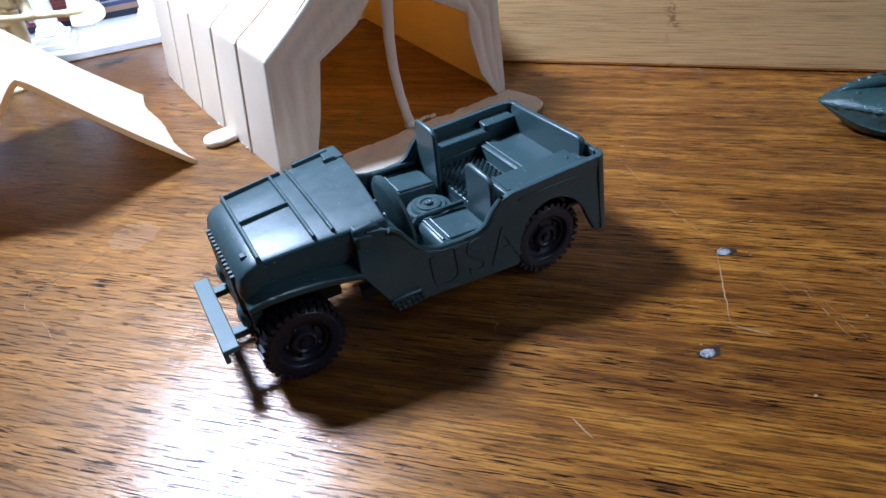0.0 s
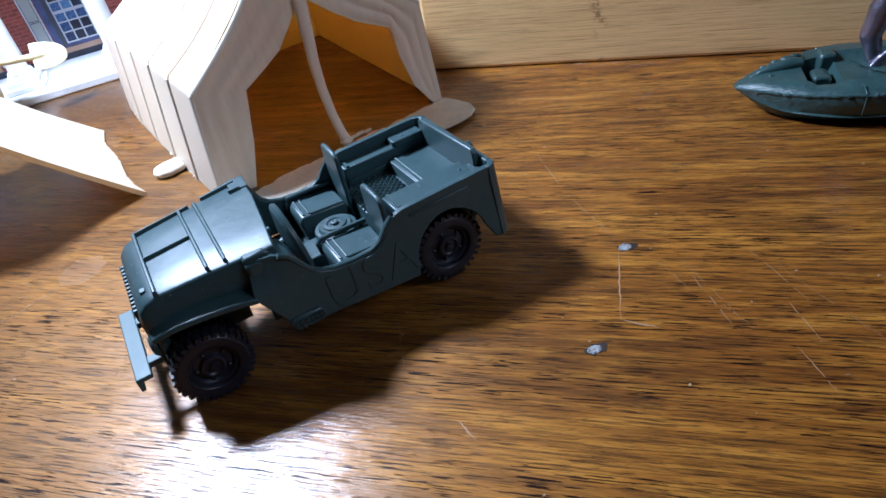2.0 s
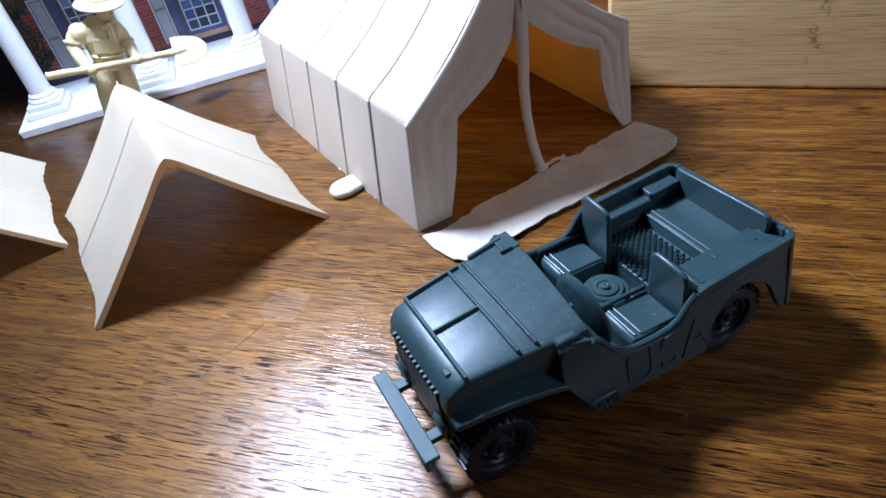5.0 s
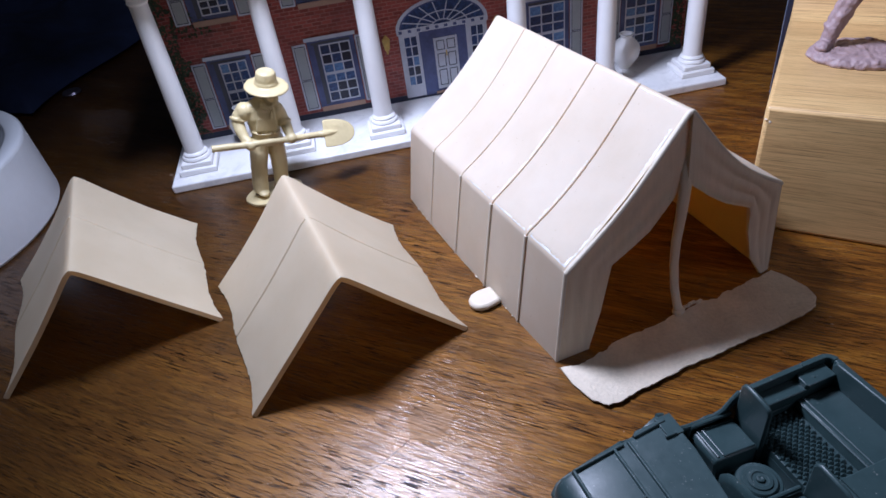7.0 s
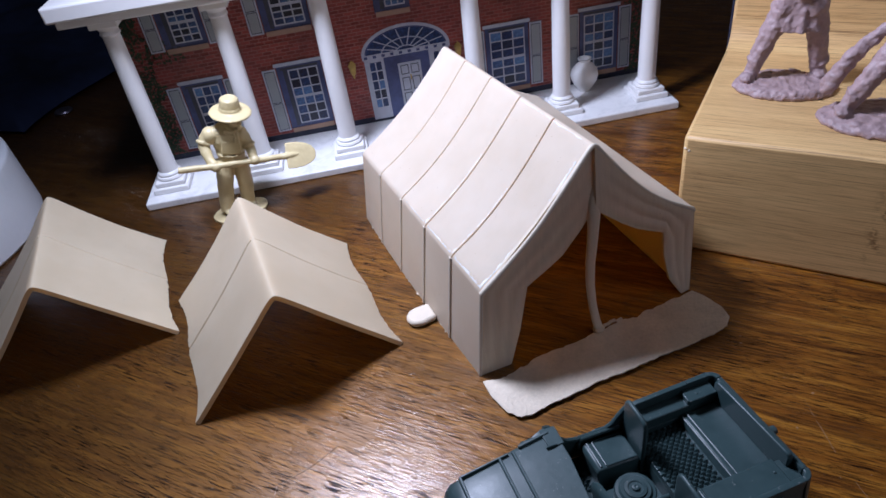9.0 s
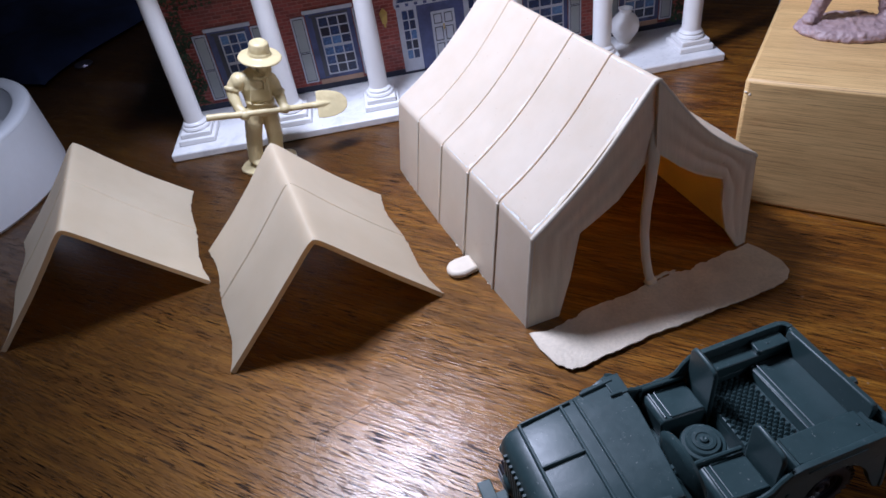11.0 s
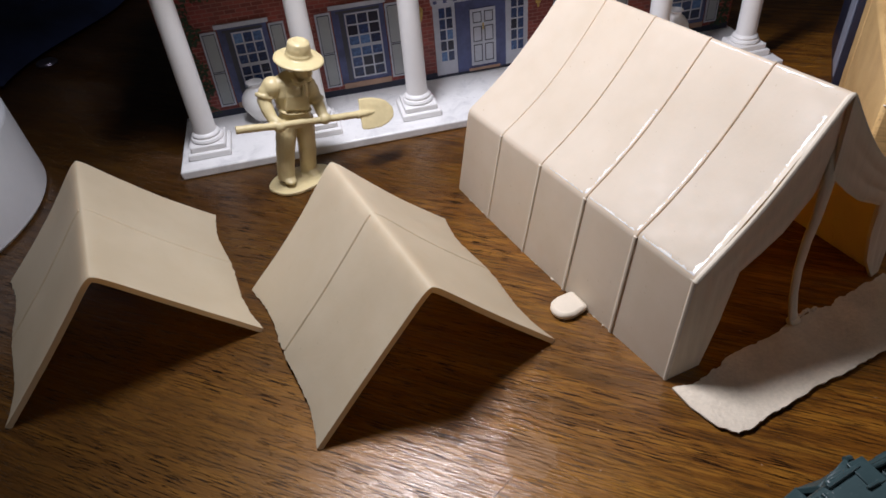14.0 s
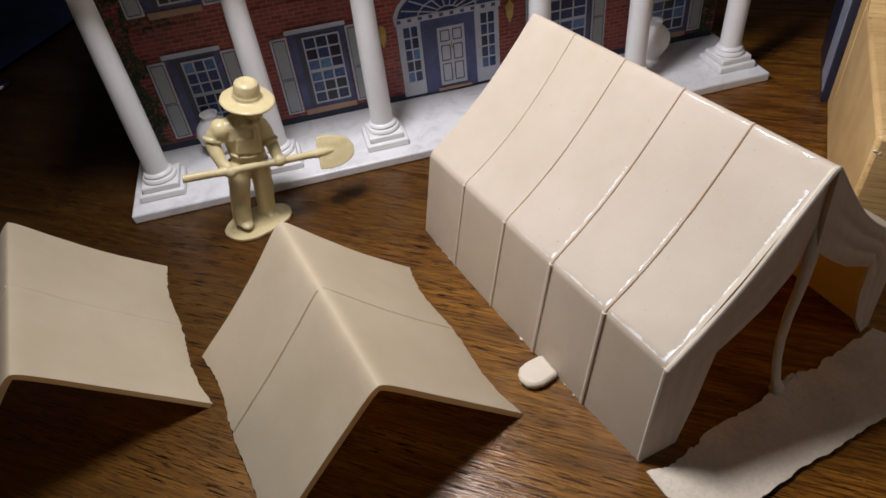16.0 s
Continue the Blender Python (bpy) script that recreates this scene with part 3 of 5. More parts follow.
    box(bm, 29.0, 30.4, -14.6, 11.3, 11.2, 16.8)
    box(bm, -0.5, 28.2, -11.6, 11.6, 9.7, 11.4)
    part("floor_pan", bm, M_JEEP, j, bevel=0.3)
    bm = bmesh.new()
    for v in prism(bm, [(66.0, 23.6), (61.2, 14.4), (57.6, 14), (56.4, 29), (57.0, 32.4), (58.5, 33.6), (66.0, 33.3)], -18.3, 18.3):
        if v.co.y > 0 and v.co.z > 25 and v.co.x < 60:
            v.co.x += 2.2
    part("cowl", bm, M_JEEP, j, bevel=0.7)
    bm = bmesh.new()
    for v in prism(bm, [(66.0, 24.0), (54.8, 23.4), (54.2, 26.4), (55.8, 29.4), (59.4, 31.7), (66.0, 32.2)], 11.2, 19.4):
        if v.co.y < 12 and v.co.z > 29:
            v.co.z += 0.9
    part("cowl_shoulder", bm, M_JEEP, j, bevel=0.9)
    bm = bmesh.new()
    secs = [(55.4, 18.4, 33.9), (62, 18.0, 33.6), (64.5, 17.6, 33.5), (74, 16.4, 33.0), (85.2, 15.0, 32.2), (88.2, 15.0, 31.3), (90.0, 14.5, 29.6), (90.9, 13.6, 26.5)]
    rings = []
    for x, hw, z in secs:
        low = min(24.2, 21.4 + (x - 64) * 0.14) if x > 63 else 21.0
        pts = [(-hw - 0.2, low), (-hw - 0.1, z - 1.6), (-hw + 0.5, z - 0.45), (-hw + 1.8, z), (-hw * 0.4, z + 0.25), (hw * 0.4, z + 0.25), (hw - 1.8, z), (hw - 0.5, z - 0.45), (hw + 0.1, z - 1.6), (hw + 0.2, low)]
        if x < 60:
            pts = [(y, max(zz, z - 2.2)) for y, zz in pts]
        back = max(0, min(1, (63.5 - x) / 6))
        rings.append([bm.verts.new((x + 2.8 * back * min(1, max(0, (y - 1) / 11)), y - 0.5 * min(1, max(0, (x - 60) / 20)), zz)) for y, zz in pts])
    for a, b in zip(rings, rings[1:]):
        for k in range(len(a)):
            bm.faces.new((a[k], a[(k + 1) % len(a)], b[(k + 1) % len(a)], b[k]))
    bm.faces.new(rings[0][::-1])
    bm.faces.new(rings[-1])
    bmesh.ops.recalc_face_normals(bm, faces=bm.faces)
    part("hood", bm, M_JEEP, j, bevel=0.3)
    # raised strips on the hood: border, cross strips and middle strip
    strips = [((85.2, -14.8), (85.2, 14.0), 1.2), ((73.2, -15.4), (73.2, 14.8), 1.2), ((69.0, -15.8), (69.0, 15.2), 1.2), ((85.0, -1.0), (73.2, -1.0), 1.0), ((63.0, -14.6), (63.0, 12.0), 0.5),
              ((85.0, -14.6), (70.5, -15.6), 1.0), ((67.0, -16.4), (57.5, -17.2), 1.4)]
    for (x0, y0), (x1, y1), w in strips:
        bm = bmesh.new()
        n = 8
        d = Vector((x1 - x0, y1 - y0, 0))
        sd = Vector((-d.y, d.x, 0)).normalized() * (w / 2)
        lo, hi = [], []
        for i in range(n + 1):
            x, y = x0 + d.x * i / n, y0 + d.y * i / n
            z = 32.2 + (85.2 - x) * 0.055 + 0.28 - 0.25 * min(1, abs(y) / 14) ** 2
            hi.append([bm.verts.new((x + e * sd.x, y + e * sd.y, z + (0.95 if w > 0.6 else 0.12))) for e in (-0.6, 0.6)])
            lo.append([bm.verts.new((x + e * sd.x, y + e * sd.y, z - 0.5)) for e in (-1, 1)])
        for i in range(n):
            bm.faces.new((hi[i][0], hi[i][1], hi[i + 1][1], hi[i + 1][0]))
            bm.faces.new((lo[i][0], hi[i][0], hi[i + 1][0], lo[i + 1][0]))
            bm.faces.new((hi[i][1], lo[i][1], lo[i + 1][1], hi[i + 1][1]))
        bm.faces.new((lo[0][0], lo[0][1], hi[0][1], hi[0][0]))
        bm.faces.new((lo[n][1], lo[n][0], hi[n][0], hi[n][1]))
        bmesh.ops.recalc_face_normals(bm, faces=bm.faces)
        part("hood_strip", bm, M_JEEP, j, bevel=0.18)
    # small catches beside the hood, and the flat plate at the cowl's right
    for x, y, z, sx, sy, sz in ((58.6, -12.6, 34.4, 3.2, 0.7, 0.7), (57.6, 10.8, 33.5, 1.6, 1.2, 0.9), (87.5, 9.5, 31.9, 1.4, 1.8, 0.35), (57.2, -15.4, 34.1, 4.6, 6.4, 0.45)):
        bm = bmesh.new()
        box(bm, x - sx / 2, x + sx / 2, y - sy / 2, y + sy / 2, z - sz, z + sz / 2)
        part("hood_catch", bm, M_JEEP, j, bevel=0.2)
    # fenders
    for s in (1, -1):
        bm = bmesh.new()
        n = 10
        rows = []
        for i in range(n + 1):
            f = i / n
            x = 66.6 + 24.0 * f
            z = 24.9 + 0.7 * math.sin(math.pi * f) - 1.5 * (max(0, f - 0.8) / 0.2) ** 2
            out = 22.2 - 4.3 * f ** 0.9 - 1.2 * (max(0, f - 0.85) / 0.15) ** 2
            rows.append([bm.verts.new((x, s * yy, zz)) for yy, zz in ((13.2, z + 1.0), (15.0, z + 0.5), (out - 1.4, z + 0.2), (out, z), (out + 0.1, z - 1.3), (out - 0.9, z - 1.3), (13.2, z - 0.4))])
        for a, b in zip(rows, rows[1:]):
            for k in range(7):
                bm.faces.new((a[k], a[(k + 1) % 7], b[(k + 1) % 7], b[k]))
        bm.faces.new(rows[0][::-1])
        bm.faces.new(rows[-1])
        bmesh.ops.recalc_face_normals(bm, faces=bm.faces)
        part("fender", bm, M_JEEP, j, bevel=0.3)
        # slanted panel from fender to step
        bm = bmesh.new()
        vs = prism(bm, [(67.0, 24.0), (61.0, 12.6), (54, 11.8), (54, 24), (66.2, 28)], 15.6, 18.8)
        for v in vs:
            v.co.y *= s
        bmesh.ops.recalc_face_normals(bm, faces=bm.faces)
        part("step_panel", bm, M_JEEP, j, bevel=0.3)
        bm = bmesh.new()
        for k in range(6):
            for r in range(2):
                box(bm, 53.8 + k * 1.25, 54.6 + k * 1.25, s * 22.6, s * 23.7, 12.4 + r * 1.3, 13.2 + r * 1.3, Matrix.Translation((0.3 * r, 0, 0)))
        bmesh.ops.recalc_face_normals(bm, faces=bm.faces)
        part("step_tread", bm, M_JEEP, j)
        bm = bmesh.new()
        prism(bm, [(53.4, 11.8), (61.4, 12.2), (62.4, 14.4), (61.6, 15.6), (54.2, 15.2)], 19.0, 23.0)
        for v in bm.verts:
            v.co.y *= s
        bmesh.ops.recalc_face_normals(bm, faces=bm.faces)
        part("step_plate", bm, M_JEEP, j, bevel=0.5)
    # grille
    bm = bmesh.new()
    box(bm, 87.5, 90.4, -12.6, 11.8, 8.0, 28.0)
    part("grille", bm, M_JEEP, j, bevel=0.5)
    for k in range(13):
        bm = bmesh.new()
        y = -10.6 + k * 1.7
        box(bm, 90.2, 91.4, y - 0.5, y + 0.5, 11, 28.2)
        part("grille_bar", bm, M_JEEP, j, bevel=0.2)
    for y in (-9.6, 8.8):
        bm = bmesh.new()
        lathe(bm, [(0, 0), (2.6, 0), (2.9, 0.8), (2.2, 1.6), (0, 2.0)], 20, place_like(90.6, y, 16.5))
        part("headlight", bm, M_JEEP, j)
    # bumper on two brackets
    bm = bmesh.new()
    box(bm, 94.6, 98.4, -15.4, 13.4, 11.6, 12.9)
    part("bumper", bm, M_BUMPER, j, bevel=0.25)
    for y in (-9.5, 7.6):
        bm = bmesh.new()
        box(bm, 88.5, 96.0, y - 1.4, y + 1.4, 11.0, 12.7)
        part("bumper_bracket", bm, M_BUMPER, j, bevel=0.2)
    bm = bmesh.new()
    box(bm, 97.4, 98.5, 9.5, 13.4, 9.2, 12.5)
    part("bumper_end", bm, M_BUMPER, j, bevel=0.2)
    # chassis beam
    bm = bmesh.new()
    for y in (-9.5, 7.6):
        box(bm, 2, 64, y - 1.5, y + 1.5, 6.5, 9.8)
    box(bm, 68.4, 88, -9, 8, 10.5, 25.5)
    part("chassis", bm, M_JEEP, j, bevel=0.3)
    for x, r in ((81.8, 9.7), (16.4, 9.9)):
        bm = bmesh.new()
        tube(bm, [(x, -14, r), (x, 14, r)], 1.2, 10)
        part("axle", bm, M_TYRE, j)
    wheel(j, 81.8, 14.9, 9.7, 1)
    wheel(j, 81.8, -14.6, 9.7, -1)
    wheel(j, 16.4, 15.6, 9.9, 1)
    wheel(j, 16.4, -15.6, 9.9, -1)
    # front seats
    for y0, y1, top, high in ((-19.0, -8.4, 20.4, 34.3), (6.6, 18.0, 21.0, 32.7)):
        bm = bmesh.new()
        prism(bm, [(32.5, 11.2), (45.6, 11.2), (46.4, top - 1.4), (45.4, top), (32.5, top - 1.0)], y0, y1)
        cushion = part("seat", bm, M_JEEP, j, bevel=0.6)
        bm = bmesh.new()
        tube(bm, [(44.6, y0 + 1.0, top + 0.0), (44.6, y1 - 1.0, top + 0.0)], 0.4, 8)
        tube(bm, [(43.0, y0 + 1.0, top - 0.1), (43.0, y1 - 1.0, top - 0.1)], 0.35, 8)
        tube(bm, [(43.0, y0 + 0.8, top - 0.1), (33.0, y0 + 0.8, top - 0.9)], 0.35, 8)
        tube(bm, [(43.0, y1 - 0.8, top - 0.1), (33.0, y1 - 0.8, top - 0.9)], 0.35, 8)
        part("piping", bm, M_JEEP, cushion)
        bm = bmesh.new()
        tube(bm, [(46.2, y0 - 0.2, 17.5), (46.6, y0 - 0.6, 20.4), (45.6, y0 - 0.5, 21.6), (42, y0 - 0.3, 21.6), (33, y0 - 0.2, 21.2)], 0.7, 10)
        part("seat_rail", bm, M_JEEP, cushion)
        bm = bmesh.new()
        lo, hi = (y0 + 0.2, y1 + 0.4)
        prism(bm, [(lo, 11), (hi, 11), (hi, high - 2.6), (hi - 0.8, high - 1.0), (hi - 2.4, high - 0.3), (lo + 2.0, high), (lo + 0.6, high - 0.6), (lo, high - 2)], 30.6, 32.0, "yz")
        part("backrest", bm, M_JEEP, j, bevel=0.55)
    # round cap between the seats
    bm = bmesh.new()
    lathe(bm, [(0, 11), (5.9, 11), (5.9, 17.4), (5.6, 18.0), (4.7, 18.1), (4.5, 18.5), (4.2, 18.8), (3.3, 18.8), (3.1, 19.2), (2.2, 19.3), (1.9, 19.0), (1.2, 19.0), (1.0, 19.6), (0.5, 19.7), (0, 19.4)], 40, Matrix.Translation((39.4, 0.2, 1.2)))
    part("gearbox_cap", bm, M_JEEP, j)
    bm = bmesh.new()
    box(bm, 34, 54.5, -5.0, 4.0, 11.2, 15.5)
    part("tunnel", bm, M_JEEP, j, bevel=0.6)
    # steering wheel, a solid dish tilted towards the driver
    bm = bmesh.new()
    lathe(bm, [(0, -1.6), (3.0, -1.4), (7.4, -0.5), (8.7, -0.2), (9.4, 0.5), (9.0, 1.4), (8.1, 1.6), (7.4, 1.0), (3.4, 0.4), (1.8, 1.2), (0, 1.4)], 44, Matrix.Translation((53.1, 8.7, 27.5)) @ Matrix.Rotation(radians(-82), 4, "Y"))
    part("steering_wheel", bm, M_JEEP, j)
    bm = bmesh.new()
    tube(bm, [(58.5, 9.4, 26.2), (53.8, 8.8, 27.4)], [1.5, 1.3], 12)
    part("steering_column", bm, M_JEEP, j)
    # rear boxes over the wheels: hollow below for the wheels
    for s in (-1, 1):
        a, b, top, x0 = (-19.2, -14.4, 25.4, 2.4) if s < 0 else (11.2, 19.2, 28.3, 5.2)
        bm = bmesh.new()
        box(bm, x0, 28.6, a, b, 21.4, top)
        box(bm, x0, 28.6, *((b - 1.2, b) if s < 0 else (a, a + 1.2)), 11, 21.6)
        box(bm, 27.4, 28.6, a, b, 11, 21.6)
        box(bm, 1.2, 6.0, a, b, 20.2, 21.5)
        part("wheel_box", bm, M_JEEP, j, bevel=0.4)
        bm = bmesh.new()
        if s < 0:
            prism(bm, [(2.6, -19.0), (12.2, -19.0), (12.6, -14.8), (11.8, -14.2), (2.6, -14.2)], top - 0.4, top + 1.7, "xy")
            part("box_lid", bm, M_JEEP, j, bevel=0.3)
        else:
            lathe(bm, [(0, 0), (2.2, 0), (2.2, 0.35), (1.8, 0.5), (0, 0.5)], 20, Matrix.Translation((4.8, W, 20.0)) @ Matrix.Rotation(radians(-90), 4, "X"))
            part("side_boss", bm, M_JEEP, j)
        bm = bmesh.new()
        ball(bm, (8.5, -16.2, top + 1.75) if s < 0 else (7.5, 15.0, top + 0.15), (0.4, 0.4, 0.15))
        box(bm, 26.8, 27.6, a + 0.4, b - 0.3, top - 0.1, top + 0.5)
        part("box_stud", bm, M_JEEP, j)
    # rear bench and back panel
    bm = bmesh.new()
    prism(bm, [(2.4, 13.2), (14.6, 13.2), (15.2, 21.4), (14.6, 22.6), (2.4, 22.8)], -14.2, 11.1)
    bench = part("rear_bench", bm, M_JEEP, j, bevel=0.4)
    bm = bmesh.new()
    for x, z in ((13.2, 22.65), (14.8, 22.2)):
        tube(bm, [(x, -14.0, z), (x, 10.9, z)], 0.42, 8)
    part("piping", bm, M_JEEP, bench)
    bm = bmesh.new()
    prism(bm, [(-16.0, 14), (14.2, 14), (14.2, 30.0), (13.4, 31.2), (12.2, 31.4), (-15.0, 30.4), (-16.0, 29.4)], 1.0, 2.7, "yz")
    part("rear_panel", bm, M_JEEP, j, bevel=0.4)
    bm = bmesh.new()
    box(bm, -0.9, 0.9, -W + 3.2, W - 3.2, 10, 28.9)
    part("tailboard", bm, M_JEEP, j, bevel=0.4)
    for s in (-1, 1):
        bm = bmesh.new()
        arc = [radians(90 + 9 * k) for k in range(11)]
        ring = [(2.35 + 3.25 * math.cos(a), s * (W - 3.25 + 3.25 * math.sin(a))) for a in arc] + [(2.35 + 1.6 * math.cos(a), s * (W - 3.25 + 1.6 * math.sin(a))) for a in arc[::-1]]
        for v in prism(bm, ring, 8.8, 29.0, "xy"):
            v.co.y += s * 2.4 * (29.0 - v.co.z) / 20.2
        part("rear_corner", bm, M_JEEP, j, bevel=0.4)
    bm = bmesh.new()
    box(bm, 0.6, 5.1, 11.4, W - 1.5, 25.2, 26.6)
    part("corner_shelf", bm, M_JEEP, j, bevel=0.3)
    bm = bmesh.new()
    tube(bm, [(-0.8, 3.2, 26.2), (-3.2, 3.2, 26.6)], [1.5, 1.2], 12)
    part("tow_knob", bm, M_JEEP, j)
    # diamond tread on the floor
    for x0, x1, y0, y1, z in ((16.6, 30, -13.8, 10.6, 19.02), (47.5, 54, -18, -8, 11.42), (47, 54, 5, 17, 11.42)):
        bm = bmesh.new()
        x, row = x0, 0
        while x < x1:
            y = y0 + (1.0 if row % 2 else 0)
            while y < y1:
                lo = [bm.verts.new((x + p, y + q, z)) for p, q in ((-0.95, 0), (0, -0.8), (0.95, 0), (0, 0.8))]
                hi = [bm.verts.new((x + p * 0.35, y + q * 0.35, z + 0.9)) for p, q in ((-0.8, 0), (0, -0.7), (0.8, 0), (0, 0.7))]
                for k in range(4):
                    bm.faces.new((lo[k], lo[(k + 1) % 4], hi[(k + 1) % 4], hi[k]))
                bm.faces.new(hi)
                y += 2.0
            x += 1.0
            row += 1
        ob = part("tread_plate", bm, M_JEEP, j, smooth=0)
        tagged(ob, kind="stuff")


def place_like(x, y, z):
    """A lathe turned to point ahead (along x)."""
    return Matrix.Translation((x, y, z)) @ Matrix.Rotation(radians(90), 4, "Y")


# ---- wall tent: x along its front, y to its back ----
def build_wall_tent():
    t = thing("toy_wall_tent", "cream plastic toy wall tent with an open front", "toy tent", place_of(-66.3, 197.3, 0, 36.2))
    TH = 1.6

    def eave_l(v):
        return Vector((4.4 - 3.6 * v, 1.6 + 121.5 * v, 39.2 + 0.4 * v))

    def eave_r(v):
        return Vector((96.0 + 4.0 * v, 1.6 + 121.5 * v, 39.8))

    def ridge(v):
        return Vector((51.0 + 1.5 * v, 3.6 + 126.0 * v, 82.0 - 4.0 * v))

    def foot_l(v):
        return Vector((-0.2 - 3.6 * math.sin(math.pi * min(1, v * 0.62)) + 0.4 * v, 0.6 + 128.0 * v, 0.0))

    def foot_r(v):
        return Vector((96.5 + 7.0 * v, -1.0 + 128.0 * v, 0.0))

    def turned(p, q, r, d, f):
        """A point on the rounded corner at q, between the sides from p and to r."""
        a, b = q + (p - q).normalized() * d, q + (r - q).normalized() * d
        return a.lerp(q, f).lerp(q.lerp(b, f), f)

    def slope(a, b, before, after, sag):
        """A roof half from one rounded edge to the next, hanging a little in between."""
        def fn(u, v):
            q0, q1 = a(v), b(v)
            if u < 0.06:
                return turned(before(v), q0, q1, 1.6, 0.5 + 0.5 * u / 0.06)
            if u > 0.94:
                return turned(q0, q1, after(v), 1.6, 0.5 * (u - 0.94) / 0.06)
            f = (u - 0.06) / 0.88
            d = (q1 - q0).normalized() * 1.6
            p = (q0 + d).lerp(q1 - d, f)
            p += Vector((0, 0, -1)) * (sag * math.sin(math.pi * f) * (0.85 + 0.3 * math.sin(9.4 * v) ** 2))
            return p + Vector((0.25 * noise.noise((u * 3, v * 6, sag)) * math.sin(math.pi * f), 0, 0))
        return fn

    def upright(foot, eave, top, v, u):
        """A wall from its foot to the middle of the rounded eave."""
        q0, q1 = foot(v), eave(v)
        if u > 0.85:
            return turned(q0, q1, top(v), 1.6, 0.5 * (u - 0.85) / 0.15)
        return q0.lerp(q1 + (q0 - q1).normalized() * 1.6, u / 0.85)

    left, right = slope(eave_l, ridge, foot_l, eave_r, 3.9), slope(ridge, eave_r, eave_l, foot_r, 5.8)
    bm = bmesh.new()
    sheet(bm, left, 50, 40, TH)
    part("roof_left", bm, M_TENT, t)
    bm = bmesh.new()
    sheet(bm, right, 50, 40, TH)
    part("roof_right", bm, M_TENT, t)
    bm = bmesh.new()
    sheet(bm, lambda u, v: upright(foot_l, eave_l, ridge, v, u), 27, 40, TH)
    part("wall_left", bm, M_TENT, t)
    bm = bmesh.new()
    sheet(bm, lambda u, v: upright(foot_r, eave_r, ridge, v, 1 - u), 27, 30, TH)
    part("wall_right", bm, M_TENT, t)
    # back wall
    bm = bmesh.new()
    low = Vector((0, 0, -0.7))
    pts = [foot_r(1), foot_l(1)] + [left(k / 8, 1) + low for k in range(9)] + [right(k / 8, 1) + low for k in range(1, 9)]
    n = len(pts)
    a = [bm.verts.new(p + Vector((0, -0.2, 0))) for p in pts]
    b = [bm.verts.new(p + Vector((0, -1.8, 0))) for p in pts]
    fs = [bm.faces.new(a), bm.faces.new(b[::-1])] + [bm.faces.new((a[i], b[i], b[(i + 1) % n], a[(i + 1) % n])) for i in range(n)]
    bmesh.ops.recalc_face_normals(bm, faces=fs)
    part("back_wall", bm, M_TENT, t)
    # front curtains, each between an outer line and its drape
    def curtain(outer, inner, name, back=0.0):
        bm = bmesh.new()

        def fn(u, v):
            s = v * (len(outer) - 1)
            i = min(int(s), len(outer) - 2)
            f = s - i
            o = Vector(outer[i]).lerp(Vector(outer[i + 1]), f)
            n = Vector(inner[i]).lerp(Vector(inner[i + 1]), f)
            p = o.lerp(n, u)
            fold = 0.26 * math.sin(u * 19 + 2.2 * math.sin(v * 3)) * min(1, 3 * v) * min(1, 3 * (1 - v)) * min(1, 6 * u)
            return Vector((p.x, 0.4 + 2.6 * p.y / 60 + fold - 0.6 * u + back, p.y))
        sheet(bm, fn, 22, 60, 1.3)
        part(name, bm, M_CURTAIN, t)

    curtain([(0.5, 0), (2.4, 19), (4.3, 38.6), (16, 48.0), (27.7, 58.0), (39.4, 69.3), (51.0, 81.0)],
            [(13.0, 0), (18.2, 15.4), (22.6, 33.6), (30.4, 37.4), (37.8, 41.4), (44.8, 48.6), (51.0, 56.0)], "front_curtain")
    curtain([(96.2, 0), (96.0, 19), (95.6, 39.2), (84.6, 46.2), (73.3, 55.4), (62, 67.2), (51.0, 81.0)],
            [(92.0, 0), (85.4, 10.6), (82.1, 23.5), (81.0, 34.6), (68.8, 41.2), (61.6, 46.8), (51.0, 56.0)], "front_curtain")
    # seams on the left wall and roof
    for v, ys in ((0.195, 1.0), (0.393, 1.0), (0.595, 0.8), (0.80, 0.7)):
        bm = bmesh.new()
        wall = [foot_l(v).lerp(eave_l(v), k / 6) + Vector((0.05, 0, 0)) for k in range(7)]
        tube(bm, wall, 0.8 * ys, 8)
        part("wall_seam", bm, M_SEAM, t)
        bm = bmesh.new()
        tube(bm, [left(k / 40, v) + Vector((-0.05, 0, 0.08)) for k in range(41)], [(0.5 + 0.12 * noise.noise((k * 0.7, v, 0))) * ys for k in range(41)], 10)
        part("roof_seam", bm, M_TENT, t)
    bm = bmesh.new()
    tube(bm, [foot_l(0) + Vector((0.4, 0.3, 0)), eave_l(0).lerp(foot_l(0), 0.5) + Vector((0.3, 0.3, 0)), eave_l(0) + Vector((0.3, 0.3, -0.4))], 0.7, 8)
    tube(bm, [left(k / 40, 0.0) + Vector((0.1, -0.1, -0.88)) for k in range(41)], 0.95, 10)
    tube(bm, [right(k / 40, 0.0) + Vector((-0.1, -0.1, -0.88)) for k in range(41)], 0.95, 10)
    part("front_edge", bm, M_SEAM, t)
    # ragged pale smears of glue along the lower roof edge, the front edge and two seams

